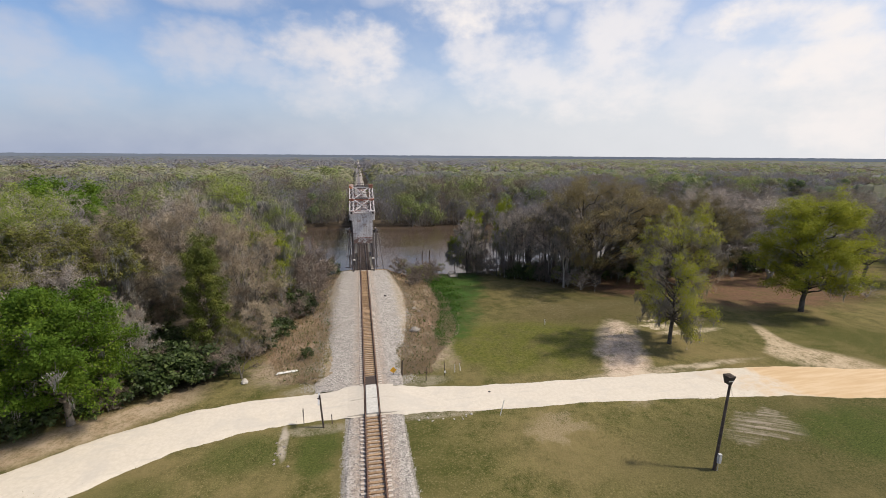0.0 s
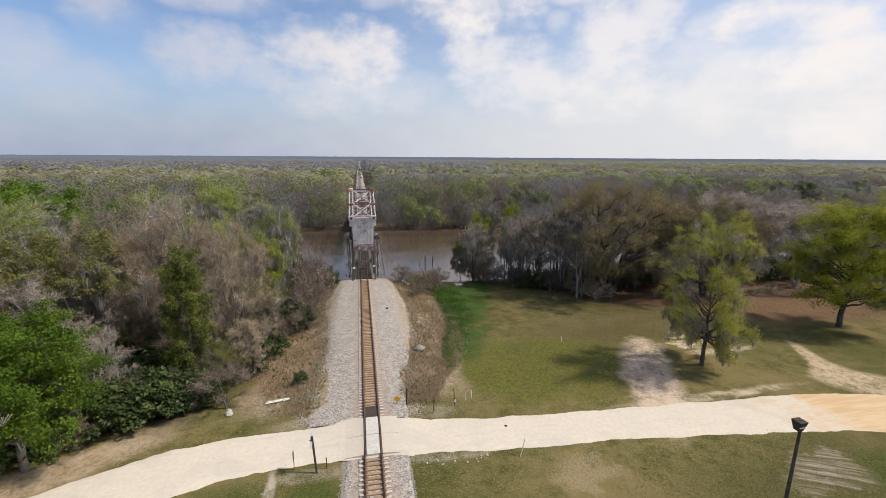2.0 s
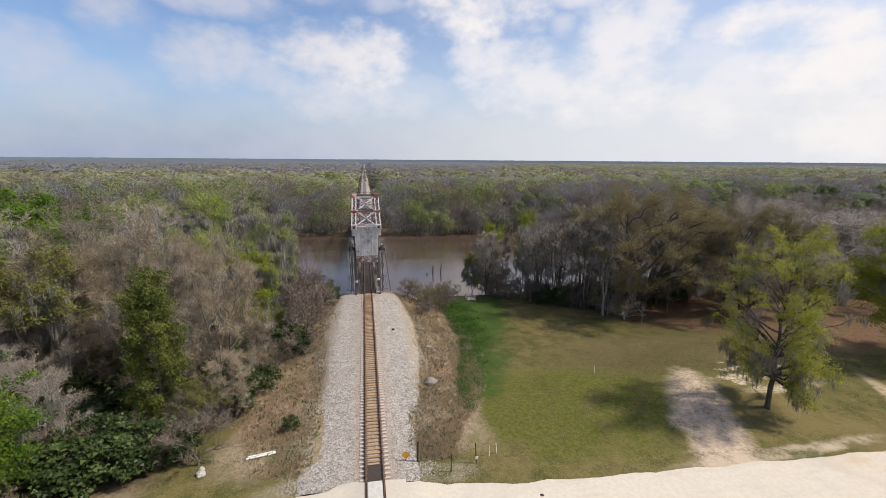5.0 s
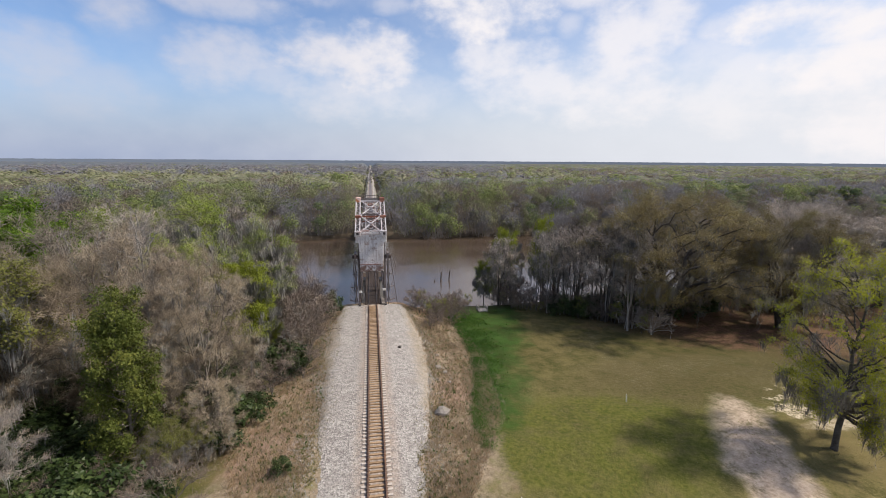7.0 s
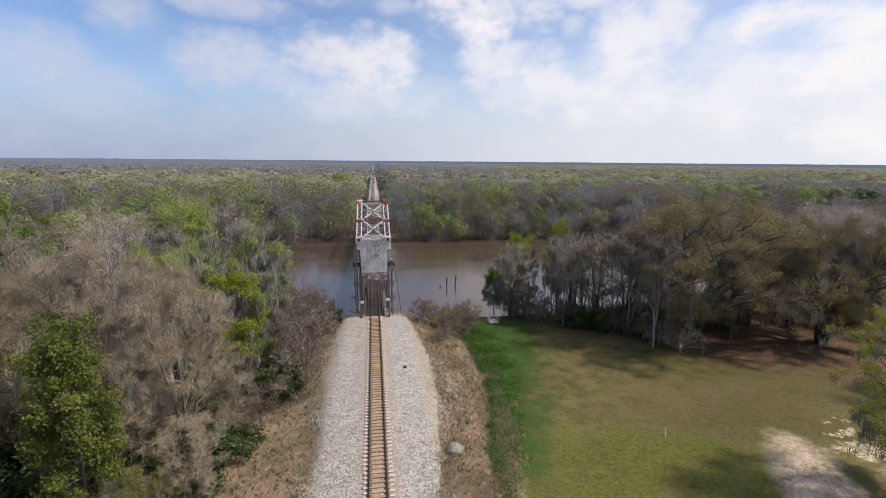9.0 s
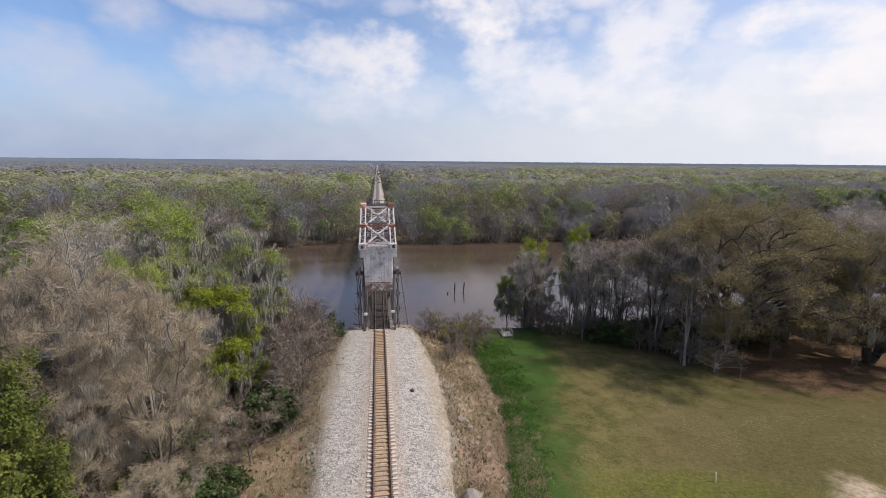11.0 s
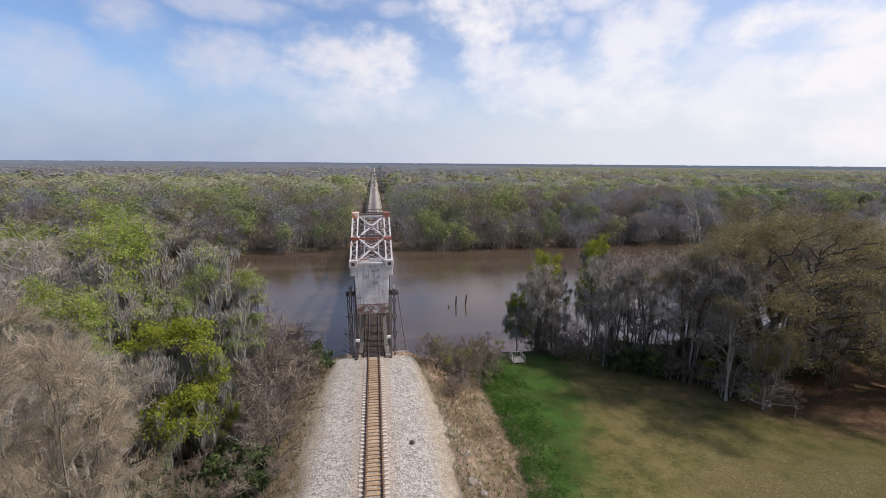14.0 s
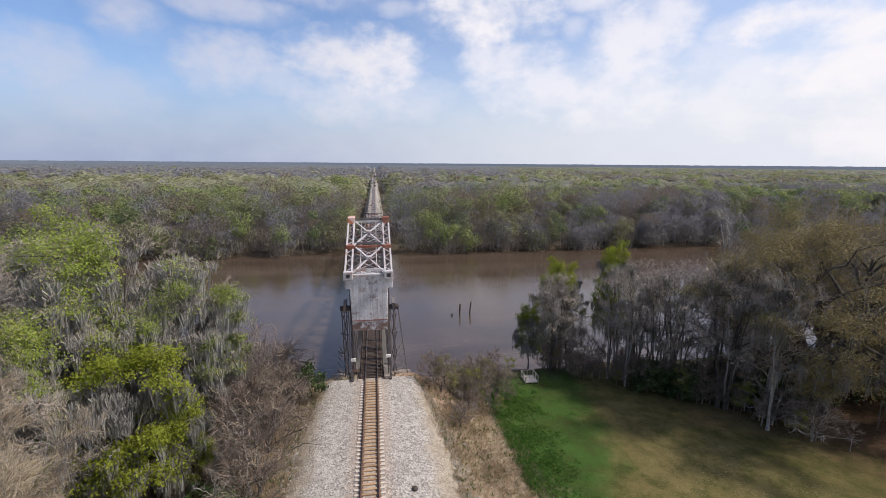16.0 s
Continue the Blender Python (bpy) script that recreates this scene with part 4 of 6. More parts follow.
        for (ya, za), (yb, zb) in (((113.0, 14.6), (118.2, 1.0)), ((121.4, 18.4), (118.2, 1.0)), ((121.4, 18.4), (130.0, 1.0)), ((115, 9), (121.4, 9))):
            beam("web_diagonal", (x, ya, za), (x, yb, zb), 0.28, 0.3, STEEL_GREY, "grey steel web diagonal", (1, 0, 0))
        # the leaf's trusses out over the river
        beam("top_chord", (x, 121.5, 18.8), (x, 134.0, 11.0), 0.45, 0.5, STEEL_GREY, "grey top chord")
        beam("top_chord", (x, 134.0, 11.0), (x, 168.0, 7.6), 0.45, 0.5, STEEL_GREY, "grey top chord")
        for k in range(7):
            y = 134.0 + 34.0 * k / 6
            z = 11.0 - 3.4 * k / 6
            beam("web_post", (x, y, 0.2), (x, y, z), 0.25, 0.3, STEEL_GREY, "", (0, 1, 0))
            if k < 6:
                beam("web_diagonal", (x, y, 0.2 if k % 2 else z), (x, y + 34.0 / 6, z - 3.4 / 6 if k % 2 else 0.2), 0.2, 0.25, STEEL_GREY, "", (1, 0, 0))
        beam("bottom_chord", (x, 109.6, -0.5), (x, 232.0, -0.5), 0.4, 0.9, STEEL_DARK, "dark steel deck girder")
        # fixed span to the far bank
        beam("top_chord", (x, 172.0, 6.6), (x, 231.0, 6.6), 0.4, 0.45, STEEL_GREY, "grey top chord")
        for k in range(10):
            y = 172.0 + 59.0 * k / 9
            beam("web_post", (x, y, 0.2), (x, y, 6.6), 0.22, 0.3, STEEL_GREY, "", (0, 1, 0))
            if k < 9:
                beam("web_diagonal", (x, y, 0.2 if k % 2 else 6.5), (x, y + 59.0 / 9, 6.5 if k % 2 else 0.2), 0.2, 0.22, STEEL_GREY, "", (1, 0, 0))
    for k in range(6):
        y = 172.0 + 59.0 * k / 5
        beam("top_strut", (-2.4, y, 6.6), (2.4, y, 6.6), 0.3, 0.3, STEEL_RUST if k in (4, 5) else STEEL_GREY, "overhead strut")
    for k in range(5):
        y0, y1 = 172.0 + 59.0 * k / 5, 172.0 + 59.0 * (k + 1) / 5
        beam("top_lateral", (-2.3, y0, 6.6), (2.3, y1, 6.6), 0.15, 0.15, STEEL_GREY)
        beam("top_lateral", (2.3, y0, 6.6), (-2.3, y1, 6.6), 0.15, 0.15, STEEL_GREY)
    # side plates and propping towers
    for s in (-1, 1):
        x = 3.0 * s
        bm = bmesh.new()
        v = [(109.9, 9.9), (112.4, 9.8), (112.4, 8.8), (110.1, 8.8)]
        a = [bm.verts.new((x - 0.18, y, z)) for y, z in v]
        b = [bm.verts.new((x + 0.18, y, z)) for y, z in v]
        bm.faces.new(a), bm.faces.new(b[::-1])
        for k in range(4):
            bm.faces.new((a[k], b[k], b[(k + 1) % 4], a[(k + 1) % 4]))
        bmesh.ops.recalc_face_normals(bm, faces=bm.faces)
        add("trunnion_plate", bm, STEEL_GREY, "grey side plate carrying the trunnion")
        bm = bmesh.new()
        tube(bm, (x - 0.6 * s, 111.2, 9.0), (x + 0.62 * s, 111.2, 9.0), 0.35, 0.35, 12)
        add("trunnion", bm, STEEL_DARK, "dark steel trunnion pin")
        for xa, xb, y in ((2.6, 2.55, 110.8), (3.15, 3.0, 110.8), (3.5, 4.8 if s > 0 else 3.3, 111.6), (3.1, 3.1, 114.5)):
            beam("tower_leg", (xa * s, y, 9.0), (xb * s, y, -1.2), 0.13, 0.14, STEEL_GREY, "grey steel tower leg", (0, 1, 0))
        for za, zb in ((8.2, 5.6), (5.6, 3.0), (3.0, 0.2)):
            beam("tower_brace", (2.75 * s, 110.8, za), (3.3 * s, 110.8, zb), 0.1, 0.1, STEEL_DARK, "", (0, 1, 0))
            beam("tower_brace", (3.3 * s, 110.8, za), (2.75 * s, 110.8, zb), 0.1, 0.1, STEEL_DARK, "", (0, 1, 0))
        for z in (5.6, 3.0, 0.4):
            beam("tower_strut", (2.7 * s, 110.8, z), ((4.4 - 0.12 * z) * s, 111.5, z), 0.14, 0.14, STEEL_GREY)
        for k in range(5):
            z = 0.2 + 0.75 * k
            beam("ladder_rung", (3.5 * s, 111.0, z), ((4.4 - 0.12 * z) * s, 111.5, z + 0.75), 0.07, 0.07, STEEL_GREY)
    # deck
    for k in range(150):
        y = 110.3 + 0.41 * k
        bm = bmesh.new()
        block(bm, (-1.55, y - 0.14, -0.26), (1.55, y + 0.14, -0.035), 0.0)
        add("bridge_tie", bm, TIE_DARK)
    bm = bmesh.new()
    block(bm, (-1.5, 110.0, -0.5), (1.5, 171.9, -0.2))
    add("floor_beams", bm, TIE_DARK, "dark floor beams under the ties")
    bm = bmesh.new()
    block(bm, (-1.6, 172, -0.3), (1.6, 236, -0.04))
    add("deck", bm, TIE_DARK, "dark timber deck")
    for x in (-0.755, 0.755):
        bm = rail_mesh(109.62, 238.0, x)
        add("rail", bm, RAIL_TOP, "worn steel rail")
        beam("guard_timber", (x * 1.75, 110.2, 0.0), (x * 1.75, 171.5, 0.0), 0.16, 0.14, TIE_DARK, "dark guard timber")
    # walkway and low handrail on the downstream side
    bm = bmesh.new()
    block(bm, (1.62, 109.7, -0.3), (2.35, 113.5, 0.25), 0.04)
    add("machinery_box", bm, CONCRETE_STAINED, "stained concrete machinery box beside the deck")
    for y in (109.9, 112.5, 115.0, 118.0):
        beam("handrail_post", (-1.75, y, -0.2), (-1.75, y, 1.1), 0.05, 0.05, STEEL_GREY, "", (0, 1, 0))
    beam("handrail", (-1.75, 109.9, 1.1), (-1.75, 118.0, 1.1), 0.05, 0.05, STEEL_GREY, "thin grey handrail")
    # marker boards
    for x, z in ((-2.2, 2.2), (2.2, 2.5)):
        bm = bmesh.new()
        block(bm, (x - 0.3, 110.2, z), (x + 0.3, 110.35, z + 0.42), 0.03)
        post = add("marker_post", bar(bmesh.new(), (x, 110.4, -0.6), (x, 110.4, z + 0.3), 0.1, 0.1, (0, 1, 0)), STEEL_DARK, "dark marker post")
        add("marker_board", bm, WHITE, "small white board", post)
    # abutment and piers
    bm = bmesh.new()
    block(bm, (-5.3, 109.4, -7.5), (5.3, 114.0, -1.15), 0.06)
    ab = add("abutment", bm, CONCRETE_STAINED, "stained concrete abutment")
    bm = bmesh.new()
    block(bm, (-3.0, 109.0, -1.3), (3.0, 109.9, -0.32), 0.05)
    add("backwall", bm, CONCRETE_STAINED, "", ab)
    for y in (132.0, 169.5, 200.0, 230.0):
        bm = bmesh.new()
        block(bm, (-3.2, y - 1.3, -13.0), (3.2, y + 1.3, -1.0), 0.1)
        add("pier", bm, CONCRETE, "concrete river pier")


build_bridge()


def build_far_track():
    """The stone causeway that carries the line on through the far woods."""
    v, f = [], []
    for k in range(60):
        y = 232.0 + 2500.0 * (k / 59) ** 1.6
        for x, z in ((-6.2, -7), (-3.3, -0.6), (-2.2, -0.22), (2.2, -0.22), (3.3, -0.6), (6.2, -7)):
            v.append((x + 0.3 * wob(x, y, 0.05), y, z))
    f = [(j * 6 + k, j * 6 + k + 1, (j + 1) * 6 + k + 1, (j + 1) * 6 + k) for j in range(59) for k in range(5)]
    tagged(sheet("ballast_causeway", v, f, BALLAST), "pale stone causeway running straight through far woods", "ballast", kind="structure")
    far = thing("far_railway_track", (0, 232, 0), "railway track running straight through woods to the skyline", "railway track", kind="structure")
    for x in (-0.755, 0.755):
        bm = bmesh.new()
        block(bm, (x - 0.05, 6.2, -0.1), (x + 0.05, 2400, 0.16))
        part("rail", bm, RAIL, far)
    bm = bmesh.new()
    block(bm, (-1.3, 4.2, -0.24), (1.3, 2400, -0.02))
    part("tie_bed", bm, STEEL_GREY, far, "dark ties seen as one band")


build_far_track()

# ---- trees ----
def grow(rng, height, radius, base=0.1, limbs=16, per=8, twigs=6, trunk=0.3, fork=0.2, rise=0.22, stems=1, spread=0.75, low=-0.55, reach=0.3, up=0.2, sag=0.0, lean=0.05):
    """The skeleton of a tree by branching: leaders, limbs that reach a dome, branches along them and twigs along those."""
    seg, tips = [], []
    mid, rz = height * (base + 1) / 2, height * (1 - base) / 2

    def gauss(k):
        return Vector((rng.gauss(0, k), rng.gauss(0, k), rng.gauss(0, k)))

    def curve(p, c, q, n, r0, r1, sway):
        line = [p]
        for k in range(1, n + 1):
            u = k / n
            x = p * (1 - u) ** 2 + c * (2 * u * (1 - u)) + q * u * u
            line.append(x + gauss(sway) if k < n else x)
        for k in range(n):
            seg.append((line[k], line[k + 1], r0 + (r1 - r0) * k / n, r0 + (r1 - r0) * (k + 1) / n))
        return line

    def along(line, u):
        w = min(0.999, max(0.0, u)) * (len(line) - 1)
        k = int(w)
        return line[k].lerp(line[k + 1], w - k), (line[k + 1] - line[k]).normalized()

    leaders = []
    thick = trunk / stems ** 0.4
    for s in range(stems):
        a = 6.283 * (s + rng.random() * 0.6) / stems
        out = (0.4 if stems > 1 else lean) * radius
        top = Vector((math.cos(a) * out, math.sin(a) * out, height * rng.uniform(0.68, 0.82)))
        foot = Vector((math.cos(a), math.sin(a), 0)) * (trunk * 0.2 if stems > 1 else 0.0)
        seg.append((foot - Vector((0, 0, 0.5)), foot + Vector((0, 0, 0.4)), thick * 1.6, thick * 1.1))
        leaders.append(curve(foot + Vector((0, 0, 0.4)), Vector((top.x * 0.35, top.y * 0.35, height * 0.4)), top, 8, thick * 1.1, thick * 0.16, trunk * 0.35))
    for i in range(limbs):
        zz = low + (0.97 - low) * ((i + rng.random()) / limbs) ** 0.9
        az = i * 2.399 + rng.gauss(0, 0.35)
        w = math.sqrt(max(0.04, 1 - zz * zz)) * radius
        far = rng.uniform(0.74, 1.06)
        e = Vector((math.cos(az) * w * far, math.sin(az) * w * far, mid + rz * zz * (0.4 + 0.6 * far)))
        lead = min(leaders, key=lambda l: (l[-1].xy - e.xy).length)
        u = max(fork, min(0.92, (e.z - 0.5 * w) / (height * 0.78)))
        start, way = along(lead, u)
        span = (e - start).length
        r0 = thick * (0.62 - 0.45 * u) * rng.uniform(0.8, 1.15)
        line = curve(start, start.lerp(e, 0.5) + Vector((0, 0, rise * span)), e, 7, r0, 0.028, span * 0.028)
        for k in range(per):
            u = 0.22 + 0.78 * (k + rng.random()) / per
            p, way = along(line, u)
            d = (way * 0.75 + gauss(spread * 0.6) + Vector((p.x, p.y, 0)).normalized() * 0.3 + Vector((0, 0, up))).normalized()
            ln = radius * reach * (1.25 - 0.6 * u) * rng.uniform(0.6, 1.25)
            q = p + d * ln
            q.z = max(0.25, q.z - sag * ln)
            b = curve(p, p.lerp(q, 0.5) + Vector((0, 0, ln * 0.12)), q, 3, max(0.022, r0 * 0.3 * (1.1 - u)), 0.012, ln * 0.06)
            for j in range(twigs):
                p2, way2 = along(b, 0.2 + 0.8 * (j + rng.random()) / twigs)
                d2 = (way2 * 0.6 + gauss(0.55) + Vector((0, 0, up))).normalized()
                p3 = p2 + d2 * ln * 0.38 * rng.uniform(0.5, 1.25)
                seg.append((p2, p3, 0.013, 0.005))
                tips.append((p2.lerp(p3, 0.45), d2, d2.z))
                tips.append((p3, d2, d2.z))
    return seg, tips


def limb_mesh(seg, thin=0.014):
    v, f = [], []
    for a, b, ra, rb in seg:
        if ra < thin:
            continue
        n = 8 if ra > 0.15 else 5 if ra > 0.05 else 3
        q = (b - a).to_track_quat("Z", "Y")
        i = len(v)
        for p, r in ((a, ra), (b, rb)):
            for k in range(n):
                u = 2 * math.pi * k / n
                v.append(p + q @ Vector((r * math.cos(u), r * math.sin(u), 0)))
        for k in range(n):
            f.append((i + k, i + (k + 1) % n, i + n + (k + 1) % n, i + n + k))
    return [tuple(c) for c in v], f


def fans(rs, places, ways, count, length, width, spread, bow=0.0):
    """Thin tapering blades that spring from each place along its way."""
    p, w = np.repeat(places, count, 0), np.repeat(ways, count, 0)
    n = len(p)
    d = w + rs.normal(0, spread, (n, 3))
    d /= np.linalg.norm(d, axis=1)[:, None]
    s = np.cross(d, rs.normal(0, 1, (n, 3)))
    s /= np.linalg.norm(s, axis=1)[:, None] + 1e-9
    ln = length * rs.uniform(0.5, 1.3, (n, 1))
    p = p + rs.normal(0, length * 0.15, (n, 3))
    tip = p + d * ln
    tip[:, 2] -= bow * ln[:, 0]
    return np.stack([p - s * width / 2, p + s * width / 2, tip], 1).reshape(-1, 3)


def tangent(rs, ways, loose):
    """Two directions across each way, loosened by chance, so that sprays lie on the crown's surface."""
    n = ways + rs.normal(0, loose, ways.shape)
    a = np.cross(n, rs.normal(0, 1, ways.shape))
    a /= np.linalg.norm(a, axis=1)[:, None] + 1e-9
    b = np.cross(n, a)
    b /= np.linalg.norm(b, axis=1)[:, None] + 1e-9
    return a, b


def leaves(rs, places, ways, count, cloud, size, flat=0.6):
    """Small leaf-spray triangles scattered about each place."""
    p = np.repeat(places, count, 0)
    n = len(p)
    c = p + rs.normal(0, 1, (n, 3)) * cloud * np.array([1, 1, flat])
    a, b = tangent(rs, np.repeat(ways, count, 0) + np.array([0, 0, 0.25]), 0.5)
    k = size * rs.uniform(0.5, 1.3, (n, 1))
    return np.stack([c - a * k * 0.5, c + a * k * 0.5, c + b * k], 1).reshape(-1, 3)


def beards(rs, places, count, length, width):
    """Hanging moss in ragged tapering clumps of strands."""
    m = len(places)
    p = np.repeat(places, count, 0)
    whole = np.repeat(length * rs.gamma(3.0, 0.33, (m, 1)), count, 0)
    ln = whole * rs.uniform(0.35, 1.1, (m * count, 1))
    n = len(p)
    off = rs.normal(0, 1.0, (n, 3)) * np.array([0.24, 0.24, 0.12]) * np.repeat(rs.uniform(0.5, 1.5, (m, 1)), count, 0)
    p = p + off
    a = rs.uniform(0, 6.28, n)
    s = np.stack([np.cos(a), np.sin(a), np.zeros(n)], 1) * width * rs.uniform(0.5, 1.4, (n, 1))
    drop = np.concatenate([-off[:, :2] * 0.7 + rs.normal(0, 0.05, (n, 2)) * ln, -ln], 1)
    mid = p + drop * 0.5
    return np.stack([p - s * 0.4, p + s * 0.4, mid + s * 0.5, p + drop], 1).reshape(-1, 3)


KINDS = {
    # name: skeleton, then layers of crown: leaf (material, per tip, scatter, size, flatness, lowest, share of tips), twig (material, per tip, length, width, spread)
    "bare_tree": dict(sk=dict(height=20, radius=7.0, base=0.12, limbs=28, per=8, twigs=5, trunk=0.32, reach=0.34), bark=BARK, twig=(TWIG, 4, 0.85, 0.04, 0.45), moss=(12, 0.9, 0.055, 0.16)),
    "spreading_tree": dict(sk=dict(height=20, radius=7.5, base=0.03, limbs=30, per=11, twigs=6, trunk=0.26, stems=3, fork=0.12, rise=0.16, reach=0.3, low=-0.75), bark=BARK, twig=(TWIG_TAN, 9, 0.9, 0.024, 0.34), moss=(14, 0.8, 0.05, 0.12)),
    "dead_tree": dict(sk=dict(height=12, radius=2.6, base=0.25, limbs=8, per=3, twigs=2, trunk=0.2, fork=0.4, reach=0.4), bark=BARK_WHITE, twig=(TWIG_PALE, 2, 0.5, 0.03, 0.5)),
    "grey_tree": dict(sk=dict(height=18, radius=5.6, base=0.14, limbs=28, per=8, twigs=5, trunk=0.28, stems=2, reach=0.36), bark=BARK_PALE, twig=(TWIG_GREY, 4, 0.8, 0.04, 0.5), moss=(12, 1.0, 0.055, 0.2)),
    "slender_tree": dict(sk=dict(height=16, radius=2.8, base=0.2, limbs=11, per=5, twigs=4, trunk=0.17, stems=2, fork=0.3, rise=0.05, up=0.45, reach=0.42), bark=BARK_PALE, twig=(TWIG_GREY, 3, 0.6, 0.026, 0.4), moss=(9, 0.9, 0.06, 0.06)),
    "dark_tree": dict(sk=dict(height=15, radius=3.4, base=0.12, limbs=14, per=6, twigs=4, trunk=0.2, stems=2, fork=0.2, up=0.3, reach=0.4), bark=BARK_DARK, twig=(TWIG_GREY, 3, 0.6, 0.026, 0.45), moss=(10, 0.9, 0.07, 0.09), drape=MOSS_DARK),
    "mossy_tree": dict(sk=dict(height=19, radius=7.5, base=0.12, limbs=36, per=9, twigs=5, trunk=0.32, stems=2, reach=0.32), bark=BARK, twig=(TWIG_GREY, 4, 0.6, 0.03, 0.6), moss=(18, 1.05, 0.08, 0.75), leaf=(LEAF_PALE, 19, 0.38, 0.13, 0.5, 0.55, 0.52)),
    "yellow_tree": dict(sk=dict(height=15, radius=4.6, base=0.08, limbs=36, per=8, twigs=5, trunk=0.24, reach=0.4, sag=0.1), bark=BARK, moss=(14, 1.1, 0.07, 0.45), leaf=(LEAF_YELLOW, 14, 0.36, 0.18, 0.5, 0.1, 0.62)),
    "budding_tree": dict(sk=dict(height=18, radius=6.0, base=0.1, limbs=34, per=8, twigs=5, trunk=0.28, stems=2, reach=0.35), bark=BARK, twig=(TWIG, 4, 0.6, 0.028, 0.5), moss=(14, 1.0, 0.06, 0.3), leaf=(LEAF_BROWN, 13, 0.36, 0.18, 0.5, 0.6, 0.85)),
    "golden_oak": dict(sk=dict(height=20, radius=7.8, base=0.1, limbs=60, per=9, twigs=5, trunk=0.36, fork=0.2, reach=0.32, low=-0.7, sag=0.2, rise=0.12), bark=BARK_DARK, moss=(12, 0.8, 0.055, 0.08), leaf=(LEAF_GOLD, 15, 0.45, 0.19, 0.5, 0.05, 0.95)),
    "green_tree": dict(sk=dict(height=14, radius=6.5, base=0.04, limbs=42, per=9, twigs=5, trunk=0.34, reach=0.34, up=0.05, rise=0.12, sag=0.15), bark=BARK, moss=(14, 1.3, 0.09, 0.08), leaf=(LEAF_FRESH, 20, 0.42, 0.2, 0.45, 0.0, 1.0)),
    "pale_tree": dict(sk=dict(height=18, radius=6.3, base=0.14, limbs=34, per=8, twigs=5, trunk=0.28, stems=2, reach=0.34), bark=BARK, twig=(TWIG_GREY, 4, 0.6, 0.03, 0.6), moss=(18, 1.0, 0.08, 0.72), leaf=(LEAF_PALE, 19, 0.36, 0.13, 0.5, 0.45, 0.52)),
    "young_conifer": dict(sk=dict(height=17, radius=2.7, base=0.04, limbs=60, per=6, twigs=4, trunk=0.2, rise=0.1, fork=0.08, reach=0.5, low=-0.9), bark=BARK, leaf=(LEAF_PINE, 14, 0.3, 0.17, 0.6, 0.0, 1.0)),
    "live_oak": dict(sk=dict(height=22, radius=15.0, base=0.12, limbs=54, per=13, twigs=5, trunk=1.1, stems=3, fork=0.14, rise=0.2, reach=0.24, low=-0.75, sag=0.15), bark=BARK_DARK, twig=(TWIG, 2, 0.6, 0.028, 0.6), moss=(12, 1.0, 0.055, 0.25), drape=MOSS_DARK, leaf=(LEAF_OLIVE, 22, 0.5, 0.15, 0.5, 0.15, 0.82)),
    "bare_shrub": dict(sk=dict(height=6, radius=4.0, base=0.02, limbs=18, per=4, twigs=2, trunk=0.16, stems=3, fork=0.05, reach=0.35), bark=BARK_PALE, twig=(TWIG_GREY, 2, 0.7, 0.024, 0.5)),
    "meadow_oak": dict(sk=dict(height=20, radius=8.2, base=0.07, limbs=46, per=8, twigs=6, trunk=0.34, fork=0.2, rise=0.08, reach=0.32, low=-0.95, lean=0.02, sag=0.4), bark=BARK_DARK, twig=(TWIG_GREY, 4, 0.5, 0.03, 0.6), moss=(12, 0.7, 0.065, 0.3), drape=MOSS_DARK, leaf=(LEAF_GOLD, 15, 0.36, 0.155, 0.5, 0.1, 0.68)),
    "shrub": dict(sk=dict(height=4.0, radius=1.9, base=0.02, limbs=11, per=5, twigs=3, trunk=0.09, stems=3, fork=0.06, up=0.35, reach=0.45), bark=BARK, twig=(TWIG_RED, 3, 0.55, 0.028, 0.5)),
    "evergreen_shrub": dict(sk=dict(height=3.6, radius=1.7, base=0.02, limbs=14, per=5, twigs=3, trunk=0.08, stems=2, fork=0.08, reach=0.45), bark=BARK_DARK, leaf=(LEAF_DARK, 5, 0.22, 0.24, 0.8, 0.0, 1.0)),
    "sapling": dict(sk=dict(height=9.0, radius=1.9, base=0.12, limbs=12, per=5, twigs=3, trunk=0.09, fork=0.2, rise=0.05, up=0.5, reach=0.45), bark=BARK_PALE, twig=(TWIG_RED, 5, 0.6, 0.022, 0.4)),
    "budding_sapling": dict(sk=dict(height=6.0, radius=1.6, base=0.1, limbs=10, per=5, twigs=3, trunk=0.07, stems=2, fork=0.15, up=0.4, reach=0.45), bark=BARK, twig=(TWIG, 3, 0.5, 0.024, 0.5), leaf=(LEAF_YELLOW, 3, 0.25, 0.15, 0.7, 0.3, 0.8)),
}
